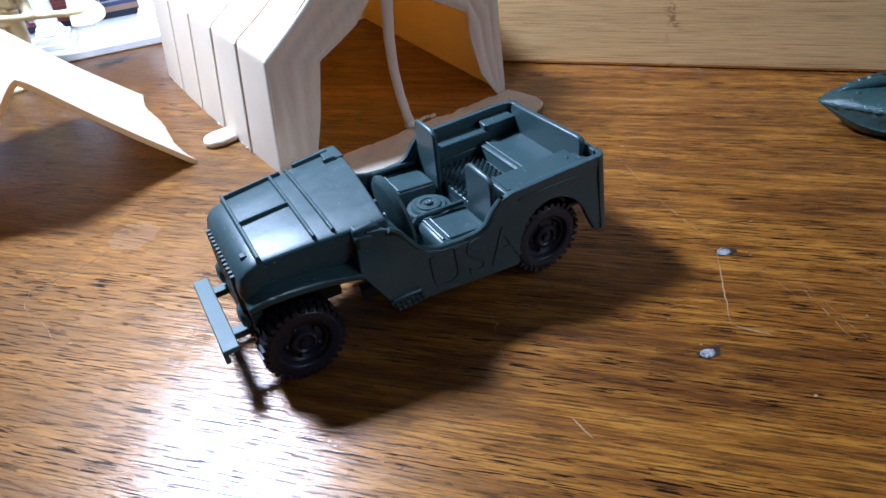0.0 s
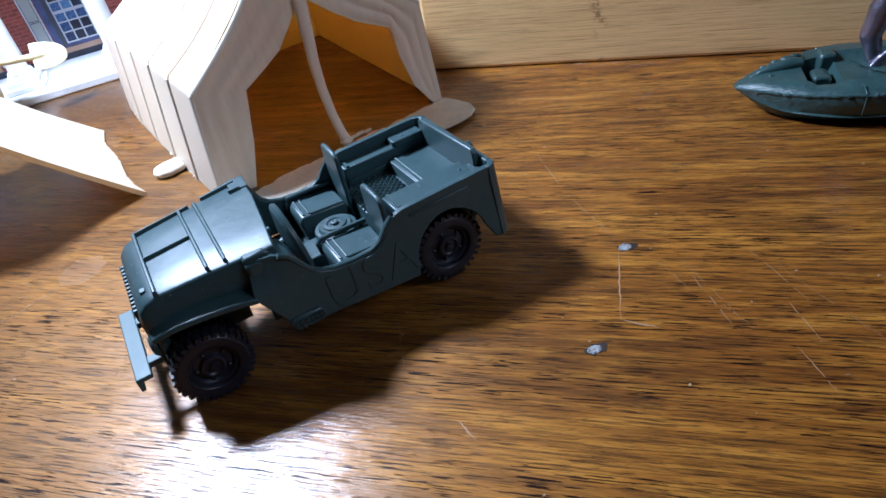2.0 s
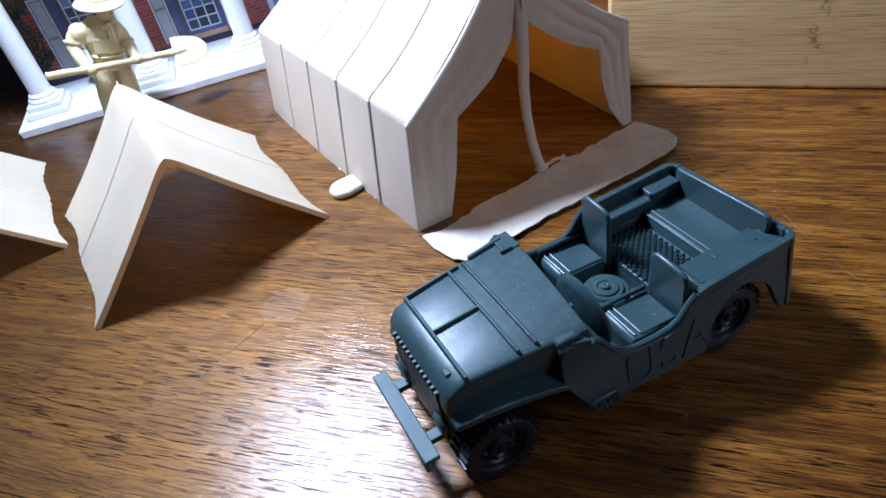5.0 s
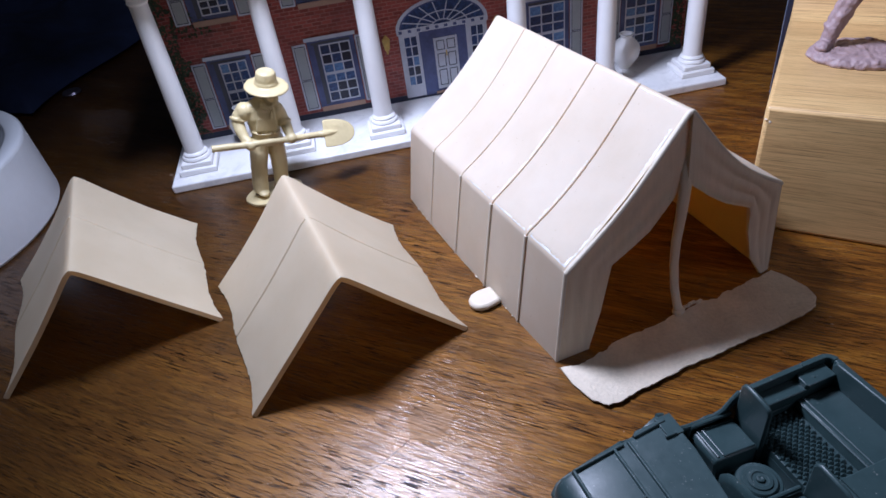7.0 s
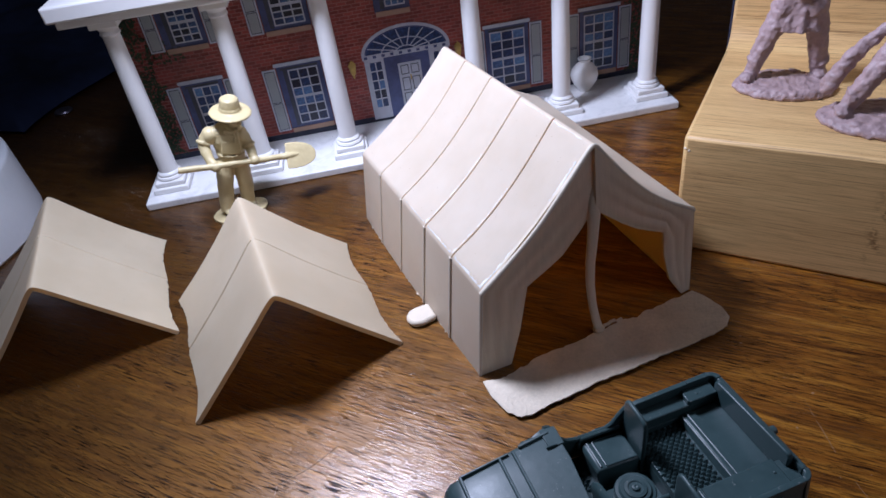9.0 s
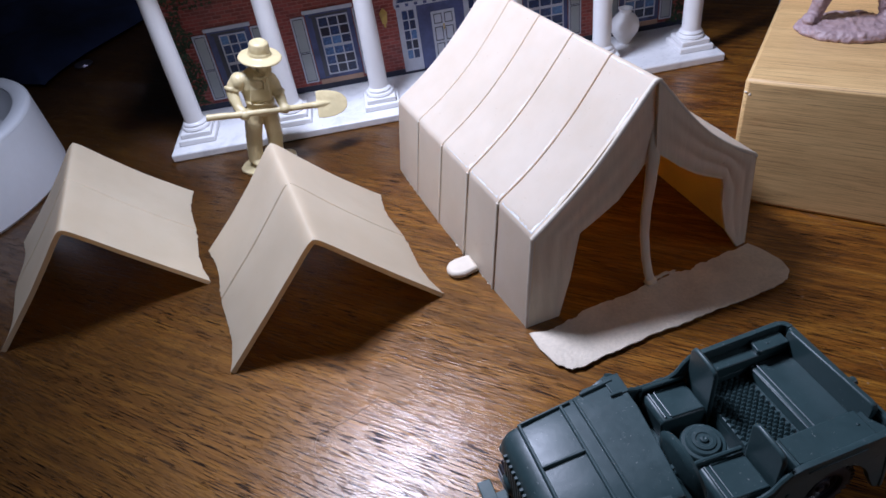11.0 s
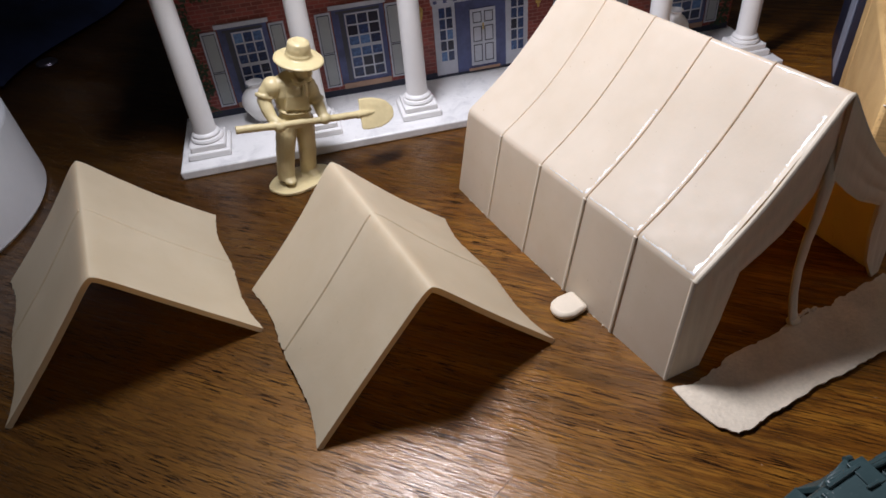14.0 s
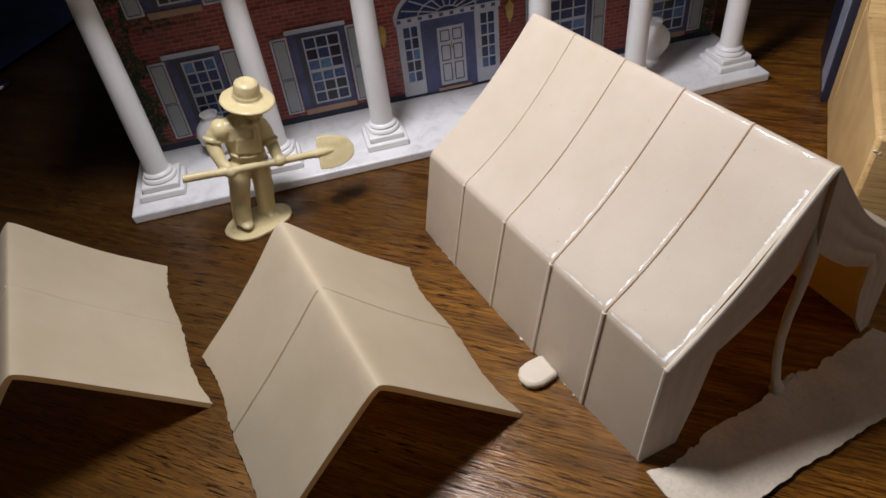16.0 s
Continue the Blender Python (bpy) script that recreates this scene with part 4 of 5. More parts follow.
    def smear(path, width, amount):
        bm = bmesh.new()
        rows = []
        n = 260
        for k in range(n + 1):
            f = k / n
            (u, v), (du, dv) = path(f), width
            w = max(0.0, amount + 0.7 * noise.noise((f * 11, du * 9, dv * 7)) + 0.5 * noise.noise((f * 75, dv * 5, 2)) + 0.4 * noise.noise((f * 190, du * 5, 2)))
            rows.append([bm.verts.new(left(u + du * e * w, v + dv * e * w) + Vector((-0.05, 0, h))) for e, h in ((0.0, -0.15), (0.15, 0.12), (0.9, 0.10), (1.0, -0.10))])
        for a, b in zip(rows, rows[1:]):
            for q in range(3):
                bm.faces.new((a[q], a[q + 1], b[q + 1], b[q]))
        bmesh.ops.recalc_face_normals(bm, faces=bm.faces)
        part("glue_smear", bm, M_GLUE, t, "glossy white smear of dried glue")

    smear(lambda f: (0.030, 0.01 + 0.17 * f), (0.036, 0.0), 0.6)
    smear(lambda f: (0.035, 0.21 + 0.17 * f), (0.030, 0.0), 0.5)
    smear(lambda f: (0.035, 0.41 + 0.15 * f), (0.020, 0.0), 0.35)
    smear(lambda f: (0.05 + 0.80 * f, 0.010), (0.0, 0.012), 0.55)
    smear(lambda f: (0.06 + 0.50 * f, 0.200), (0.0, 0.010), 0.28)
    smear(lambda f: (0.05 + 0.55 * f, 0.398), (0.0, 0.014), 0.36)
    smear(lambda f: (0.955, 0.04 + 0.36 * f), (-0.024, 0.0), 0.28)
    # crumbs of moulding flash along the foot of the wall
    bm = bmesh.new()
    for k in range(15):
        q = foot_l(random.uniform(0.1, 0.98))
        r = random.uniform(0.2, 0.4)
        ball(bm, (q.x - random.uniform(0.0, 0.4), q.y, 0.25), (r, r * random.uniform(0.7, 1.8), r * 0.8))
    part("foot_flash", bm, M_FLAP, t)
    # front pole, a flat bowed strip
    bm = bmesh.new()
    tube(bm, [(52.0, 3.6, 68), (51.4, 3.0, 61), (50.4, 1.4, 54), (49.3, 0.5, 44), (48.4, 0.3, 34), (48.2, -0.2, 24), (48.7, -1.3, 14), (49.7, -2.6, 6.0), (50.4, -3.3, 2.6)], [1.2, 2.2, 2.6, 2.3, 2.1, 1.9, 1.8, 1.8, 2.0], 14, 0.5)
    ball(bm, (50.4, -3.3, 2.6), (2.6, 2.0, 1.3))
    part("tent_pole", bm, M_CURTAIN, t)
    bm = bmesh.new()
    for k in range(7):
        ball(bm, (51.5 + 1.6 * k + random.uniform(-0.5, 0.5), -2.9 + random.uniform(-0.5, 0.5), 2.6), (0.9, 0.7, 0.7))
    part("moulding_flash", bm, M_FLAP, t)
    # ground flap in front, with a ragged inner edge
    bm = bmesh.new()
    outline = [(-0.9, -3.5), (-1.4, -12), (0.2, -22), (3.4, -26.2), (7.5, -27.2), (14, -26.2), (21, -26.6), (34, -25.8), (48, -26.9), (62, -26.6), (76, -28.0), (86, -28.2), (93, -27.2), (97.6, -23.6), (99.0, -17), (98.2, -9), (96.2, -2.6)]
    top, low = [], []
    n = 110
    for i in range(n + 1):
        f = i / n
        x = -0.9 + 97.1 * f
        y_in = -3.2 + 1.2 * noise.noise((f * 22, 0.3, 0)) + 1.1 * noise.noise((f * 60, 3, 0)) - 2.0 * math.exp(-((f - 0.1) / 0.08) ** 2)
        top.append((x, y_in))
    ragged = [(x + 0.35 * noise.noise((x, y, 7)), y + 0.5 * noise.noise((x * 0.7, y, 9))) for x, y in ((x, y * 0.958) for x, y in outline)]
    fine = []
    for (xa, ya), (xb, yb) in zip(ragged, ragged[1:]):
        for k in range(9):
            f = k / 9
            xf = xa + (xb - xa) * f
            fine.append((xf, ya + (yb - ya) * f + 0.5 * noise.noise((xf * 0.45, ya, 4)) + 0.6 * noise.noise((xf * 1.1, ya, 8))))
    poly = fine + [ragged[-1]] + top[::-1][1:-1]

    def lift(x, y):
        return 0.35 + 1.0 * (min(1, max(0, (-y - 3) / 24)) ** 1.4) + 0.25 * noise.noise((x * 0.2, y * 0.2, 5))
    a = [bm.verts.new((x, y, lift(x, y) + 0.5)) for x, y in poly]
    f0 = bm.faces.new(a)
    bmesh.ops.triangulate(bm, faces=[f0])
    bmesh.ops.subdivide_edges(bm, edges=[e for e in bm.edges if e.calc_length() > 9], cuts=3, use_grid_fill=False)
    bmesh.ops.triangulate(bm, faces=bm.faces)
    for v in bm.verts:
        v.co.z = lift(v.co.x, v.co.y) + 0.5
    ext = bmesh.ops.extrude_face_region(bm, geom=bm.faces[:])
    for v in [g for g in ext["geom"] if isinstance(g, bmesh.types.BMVert)]:
        v.co.z -= 0.5
    bmesh.ops.recalc_face_normals(bm, faces=bm.faces)
    part("ground_flap", bm, M_FLAP, t, "matt cream flap with ragged moulded edges", smooth=60)
    # peg tab at the foot of the left wall
    bm = bmesh.new()
    tab = [(-2, 37.0), (-8.5, 36.2), (-11.2, 36.8), (-13.2, 38.8), (-13.9, 41.4), (-13.3, 43.8), (-11.4, 45.8), (-8.5, 46.6), (-2, 46.4)]
    prism(bm, tab, 0.3, 3.2, "xy")
    part("peg_tab", bm, M_SEAM, t, bevel=1.1)


# ---- pup tents: folded sheets open at both ends ----
def build_pup_tents():
    def canopy(s, v):
        """Point of the folded sheet: s from the left foot (-1) over the rounded ridge to the right foot (1), v to the back."""
        sgn, u, e = math.copysign(1, s), abs(s), 0.052
        ridge = Vector((0.4 - 0.6 * v, 0.6 + 82.5 * v, 44.5 - 3.0 * v))
        curve = 2.6 * math.sin(math.pi * v) + 0.9 * math.sin(3 * math.pi * v)
        foot = Vector((sgn * (42.2 - 0.5 * v - curve * 1.1), 79.5 * v - 0.4, 0.9 + 1.4 * math.sin(math.pi * v) ** 2))
        p = ridge.lerp(foot, u)
        p.z = ridge.z + (foot.z - ridge.z) * (math.hypot(u, e) - e) / (math.hypot(1, e) - e)
        sag = 0.9 * math.sin(math.pi * u ** 0.9)
        p += Vector((-sgn * sag * 0.75, 1.2 * math.sin(math.pi * u) * (0.5 - v) * 2, 0.2 * noise.noise((s * 4, v * 5, 1)) - sag))
        ragged = u ** 10 * (0.5 * noise.noise((v * 26, sgn, 3)) + 0.45 * noise.noise((v * 60, sgn, 8)))
        return p + Vector((sgn * ragged, 0, -0.8 * ragged))

    def spread(u):
        return math.copysign(abs(2 * u - 1) ** 1.5, 2 * u - 1)

    def build(mat, label, m):
        t = thing("pup_tent", label, "toy tent", m, "pup tents")
        bm = bmesh.new()
        sheet(bm, lambda u, v: canopy(spread(u), v), 56, 80, 1.9)
        sh = part("tent_sheet", bm, mat, t, bevel=0.5, smooth=50)
        for sgn, r, sink in ((-1, 0.8, 0.32), (1, 0.65, 0.34)):
            bm = bmesh.new()
            out = Vector((sgn * 0.72, 0, 0.69)) * -sink
            tube(bm, [canopy(sgn * (0.02 + 0.97 * k / 20), 0.52) + out for k in range(21)], r, 10)
            part("seam", bm, mat, sh)
        return t

    build(M_PUP, "cream plastic toy pup tent standing open on the table", place_of(-135.4, 187.0, 0, 35.6))
    build(M_PUP_B, "buff plastic toy pup tent standing open on the table", place_of(-238.0, 184.2, 0, 35.2))


# ---- toy mansion: x along its front, y to its back, origin at the porch's front left corner ----
def build_house():
    h = thing("toy_mansion", "toy brick mansion front with white columned porch", "toy house", place_of(-278.35, 299.7, 0, 22.3))
    F = 51.1
    bm = bmesh.new()
    box(bm, 0, 320, 0, 57, 0, 4.6)
    part("porch_floor", bm, M_PORCH, h, bevel=0.8)
    bm = bmesh.new()
    box(bm, 2.5, 317.5, F, F + 4, 4.65, 103.7)
    part("brick_wall", bm, M_BRICK, h)
    for x in (2.5, 313.5):
        bm = bmesh.new()
        box(bm, x, x + 4, F + 4.05, F + 70, 0, 103.7)
        part("end_wall", bm, M_BRICK, h)
    bm = bmesh.new()
    box(bm, -5.5, 325.5, 7.0, F + 76, 103.8, 107.8)
    part("entablature", bm, M_WHITE, h, bevel=0.8)
    bm = bmesh.new()
    box(bm, -8.5, 328.5, 3.4, F + 79, 107.9, 116)
    part("cornice", bm, M_WHITE, h, bevel=1.2)
    # dark baseboard line of the print
    bm = bmesh.new()
    box(bm, 3, 317, F - 0.25, F, 4.7, 8.2)
    part("wall_foot", bm, M_NAVY, h)
    bm = bmesh.new()
    box(bm, 3, 317, F - 0.3, F, 62.6, 66.0)
    part("brick_band", bm, M_BRICK, h, bevel=0.1)
    for x in (133.5, 195.0):
        bm = bmesh.new()
        box(bm, x, x + 2.4, F - 0.35, F - 0.02, 66.2, 103.6)
        part("brick_pilaster", bm, M_BRICK, h, bevel=0.1)

    def column(x, y):
        c = new("column")
        c.parent = h
        c.matrix_local = place_of(x, y, 4.62) @ Matrix.Diagonal((1, 1, 0.991, 1))
        bm = bmesh.new()
        box(bm, -10.2, 10.2, -10.2, 10.2, 0, 3.4)
        box(bm, -8.4, 8.4, -8.4, 8.4, 3.3, 6.4)
        part("plinth", bm, M_WHITE, c, bevel=0.7)
        bm = bmesh.new()
        lathe(bm, [(0, 6.3), (7.4, 6.3), (7.9, 7.2), (7.4, 8.2), (6.5, 8.6), (6.7, 9.5), (6.2, 10.4), (5.4, 10.9), (5.3, 12), (5.25, 40), (4.9, 70), (4.5, 91), (4.9, 91.5), (5.3, 92.2), (4.9, 92.9), (4.7, 94), (5.6, 95.4), (6.3, 96.4), (0, 96.4)], 32)
        part("shaft", bm, M_WHITE, c)
        bm = bmesh.new()
        box(bm, -7.2, 7.2, -7.2, 7.2, 96.3, 100.0)
        part("capital", bm, M_WHITE, c, bevel=0.5)

    for x in (14.2, 69.2, 120.6, 201.0, 252.5, 306.5):
        column(x, 18.5)

    pane_mesh = {}

    def pane(parent, x0, x1, z0, z1, y):
        key = (round(x1 - x0, 2), round(z1 - z0, 2))
        if key not in pane_mesh:
            bm = bmesh.new()
            box(bm, -key[0] / 2, key[0] / 2, -0.12, 0.12, -key[1] / 2, key[1] / 2)
            pane_mesh[key] = mesh_of("pane", bm, M_PANE, 0)
        ob = new("pane", pane_mesh[key])
        ob.parent = parent
        ob.matrix_local = place_of((x0 + x1) / 2, y, (z0 + z1) / 2)

    def bars(parent, x0, x1, z0, z1, cols, rows, y, w, thick_row=None, mat=None):
        bm = bmesh.new()
        for k in range(cols + 1):
            x = x0 + (x1 - x0) * k / cols
            box(bm, x - w / 2, x + w / 2, y - 0.25, y, z0 - w / 2, z1 + w / 2)
        for k in range(rows + 1):
            z = z0 + (z1 - z0) * k / rows
            ww = w * (2.2 if k == thick_row else 1)
            box(bm, x0 - w / 2, x1 + w / 2, y - 0.28, y - 0.02, z - ww / 2, z + ww / 2)
        part("muntins", bm, mat or M_TRIM, parent)
        for i in range(cols):
            for k in range(rows):
                pane(parent, x0 + (x1 - x0) * i / cols + w / 2, x0 + (x1 - x0) * (i + 1) / cols - w / 2,
                     z0 + (z1 - z0) * k / rows + w / 2, z0 + (z1 - z0) * (k + 1) / rows - w / 2, y + 0.05)

    def window(x0, x1, z0, z1, right_light):
        w = new("window")
        w.parent = h
        bm = bmesh.new()
        box(bm, x0, x1, F - 0.5, F, z0 - 1.2, z1)
        part("casing", bm, M_BLUE, w, "blue printed window casing", bevel=0.15)
        bm = bmesh.new()
        jam_a, jam_b = (x0 + 3.6, x0 + 6.0) if right_light else (x1 - 6.0, x1 - 3.6)
        box(bm, jam_a, jam_b, F - 0.62, F - 0.5, z0 + 0.6, z1 - 3.4)
        box(bm, x0 + 2.2, x1 - 2.2, F - 0.64, F - 0.52, z1 - 3.9, z1 - 2.6)
        part("reveal_shade", bm, M_INK, w, "dark printed window reveal")
        bm = bmesh.new()
        box(bm, x0 - 1.2, x1 + 1.2, F - 0.95, F - 0.55, z1 - 1.6, z1 + 0.6)
        part("head_trim", bm, M_TRIM, w, bevel=0.1)
        jam = 6.8 if right_light else 3.0
        a, b = (x0 + jam, x1 - 3.0) if right_light else (x0 + 3.0, x1 - jam)
        bars(w, a, b, z0 + 2.0, z1 - 4.6, 3, 6, F - 0.75, 0.75, 3)
        bm = bmesh.new()
        box(bm, x0 + 0.5, x1 - 0.3, F - 1.2, F - 0.55, z0 - 3.6, z0 - 0.6)
        part("sill", bm, M_SILL, w, "tan printed window sill", bevel=0.2)
        return w

    def shutter(x0, x1, z0, z1):
        s = new("shutter")
        s.parent = h
        bm = bmesh.new()
        box(bm, x0, x1, F - 0.9, F - 0.05, z0, z1)
        part("frame", bm, M_TRIM, s, bevel=0.15)
        mid = z0 + (z1 - z0) * 0.47
        for a, b in ((z0 + 1.4, mid - 0.6), (mid + 0.6, z1 - 1.4)):
            bm = bmesh.new()
            box(bm, x0 + 1.3, x1 - 1.2, F - 1.05, F - 0.85, a, b)
            part("panel", bm, M_SHUTTER, s, bevel=0.08)
            bm = bmesh.new()
            for p, q, e, f in ((x0 + 1.0, x1 - 0.9, a - 0.45, a), (x0 + 1.0, x1 - 0.9, b, b + 0.45), (x0 + 0.95, x0 + 1.35, a, b), (x1 - 1.25, x1 - 0.85, a, b)):
                box(bm, p, q, F - 0.98, F - 0.88, e, f)
            part("panel_line", bm, M_INK, s)

    # lower row, then upper row: shutters beside each window
    for x0, x1, z0, z1, light in ((29.0, 53.4, 12.0, 52.6, True), (86.0, 113.0, 12.0, 53.0, True), (214.6, 242.0, 12.0, 53.0, False), (275.0, 300.0, 12.0, 53.0, False),
                                  (29.0, 53.4, 73.6, 102.6, True), (86.0, 113.0, 73.6, 102.6, True), (150.5, 171.5, 73.6, 102.6, True), (214.6, 242.0, 73.6, 102.6, False), (275.0, 300.0, 73.6, 102.6, False)):
        window(x0, x1, z0, z1, light)
        if abs(x0 - 150.5) > 1:
            shutter(x0 - 8.6, x0 - 0.6, z0 - 1.6, z1 - 2.4)
            shutter(x1 + 0.6, x1 + 8.4, z0 - 1.6, z1 - 2.4)

    # doorway
    d = new("door")
    d.parent = h
    bm = bmesh.new()
    box(bm, 138.6, 191.4, F - 0.5, F, 6.3, 47.5)
    part("surround", bm, M_TRIM, d, bevel=0.15)
    bm = bmesh.new()
    box(bm, 150.6, 178.6, F - 0.8, F - 0.45, 6.4, 46.0)
    part("blue_frame", bm, M_BLUE, d, "blue printed door frame", bevel=0.1)
    for a in (140.6, 180.6):
        bars(d, a + 0.8, a + 8.6, 14.0, 44.0, 2, 5, F - 0.6, 0.7)
    bm = bmesh.new()
    box(bm, 158.6, 172.8, F - 1.1, F - 0.75, 9.0, 40.5)
    part("door_leaf", bm, M_TRIM, d, "white panelled front door", bevel=0.1)
    for x in (160.0, 166.4):
        for z, t in ((11, 10), (22.5, 8.5), (33, 6)):
            bm = bmesh.new()
            for a, b, c, e in ((x, x + 5, z, z + 0.5), (x, x + 5, z + t - 0.5, z + t), (x, x + 0.5, z, z + t), (x + 4.5, x + 5, z, z + t)):
                box(bm, a, b, F - 1.22, F - 1.08, c, e)
            part("panel_line", bm, M_INK, d)
    bm = bmesh.new()
    box(bm, 165.3, 166.1, F - 1.5, F - 1.1, 29, 32.5)
    part("knocker", bm, M_GOLD, d)
    bm = bmesh.new()
    box(bm, 157, 175, F - 1.6, F - 0.8, 6.2, 7.6)
    part("threshold", bm, M_SILL, d, bevel=0.1)
    # fanlight
    fan = new("fanlight")
    fan.parent = h
    cx, cz, rx, rz = 165.0, 47.6, 27.4, 16.4

    def half_ellipse(ax, az, n=24):
        return [(cx + ax * math.cos(math.pi * k / n), cz + az * math.sin(math.pi * k / n)) for k in range(n + 1)]
    bm = bmesh.new()
    prism(bm, half_ellipse(rx, rz), F - 0.5, F)
    part("arch", bm, M_TRIM, fan)
    bm = bmesh.new()
    prism(bm, half_ellipse(rx - 2.0, rz - 1.8), F - 0.6, F - 0.45)
    part("arch_panel", bm, M_BLUE, fan)
    bm = bmesh.new()
    prism(bm, half_ellipse(rx - 3.0, rz - 2.6), F - 0.68, F - 0.58)
    part("glass", bm, M_PANE, fan)
    bm = bmesh.new()
    for k in range(1, 9):
        a = math.pi * k / 9
        p0 = Vector((cx + 6 * math.cos(a), F - 0.72, cz + 3.2 * math.sin(a)))
        p1 = Vector((cx + (rx - 3) * math.cos(a), F - 0.72, cz + (rz - 2.6) * math.sin(a)))
        tube(bm, [p0, p1], 0.35, 6)
    for ax, az in ((6, 3.2), (15, 8.2)):
        tube(bm, [(x, F - 0.72, z) for x, z in half_ellipse(ax, az)], 0.35, 6)
    part("spokes", bm, M_TRIM, fan)
    bm = bmesh.new()
    box(bm, 137.8, 192.2, F - 1.0, F - 0.5, 45.6, 48.6)
    part("lintel", bm, M_TRIM, fan, bevel=0.15)
    for k in range(10):
        bm = bmesh.new()
        x = 140.0 + k * 5.4
        box(bm, x - 1.0, x + 1.0, F - 1.15, F - 0.95, 46.3, 47.9)
        part("lintel_block", bm, M_BLUE, fan)
    # wall lanterns
    for x in (131.0, 197.0):
        ln = new("wall_lantern")
        ln.parent = h
        ln.matrix_local = place_of(x, F - 1.4, 42.0)
        bm = bmesh.new()
        lathe(bm, [(0, -6), (0.7, -5.4), (0.6, -4), (1.5, -3), (2.3, 2.2), (2.5, 2.6), (1.2, 4.6), (0.4, 5.2), (0, 6.2)], 6)
        bmesh.ops.scale(bm, vec=(1, 0.5, 1), verts=bm.verts)
        part("lantern", bm, M_GOLD, ln, "ochre printed lantern", smooth=0)
    # climbing plant at the two ends
    for x0, x1, n in ((4, 23, 1500), (300, 316, 900)):
        bm = bmesh.new()
        for k in range(n):
            z = random.uniform(7, 102.5)
            f = random.random()
            spread = 0.65 + 0.35 * noise.noise((z * 0.11, x0, 0)) + (0.9 if abs(z - 72) < 7 and x0 < 50 else 0)
            x = (x0 + (x1 - x0) * f * spread * 1.15) if x0 < 50 else (x1 - (x1 - x0) * f * spread)
            a, s = random.uniform(0, 6.28), random.uniform(0.6, 1.4)
            ys = F - 0.15 - 0.5 * random.random()
            vs = [bm.verts.new((x + s * math.cos(a + q) * (1 if i % 2 else 0.6), ys + 0.15 * (i - 1), z + s * math.sin(a + q) * (1 if i % 2 else 0.6))) for i, q in enumerate((0, 1.5, 3.1, 4.6))]
            bm.faces.new(vs)
        ob = part("climbing_plant", bm, M_IVY, h, "dark green printed climbing plant", smooth=0)
        tagged(ob, kind="stuff")


def build_vases():
    first = None
    for u, v in ((41.0, 40.0), (274.5, 40.0)):
        m = place_of(-278.35, 299.7, 0, 22.3) @ place_of(u, v, 4.65)
        if first:
            copy_thing(first, m)
            continue
        bm = bmesh.new()
        lathe(bm, [(0, 0), (3.6, 0), (4.0, 0.8), (5.6, 3.2), (8.0, 7.2), (8.7, 10.6), (8.0, 14.0), (5.6, 17.0), (3.8, 18.4), (3.4, 19.2), (3.7, 20.4), (4.4, 21.2), (3.4, 21.2), (2.6, 19.4), (0, 18)], 32)
        first = solid("porch_vase", bm, M_WHITE, "round white plastic vase on the toy porch", "vase", m, "porch vases")


# ---- figures: each one plain mesh ----
def melted(ob, voxel, smooth=4):
    mod = ob.modifiers.new("joined", "REMESH")
    mod.mode, mod.voxel_size, mod.use_smooth_shade = "VOXEL", voxel * MM, True
    sm = ob.modifiers.new("worn", "SMOOTH")
    sm.factor, sm.iterations = 0.5, smooth
    return ob


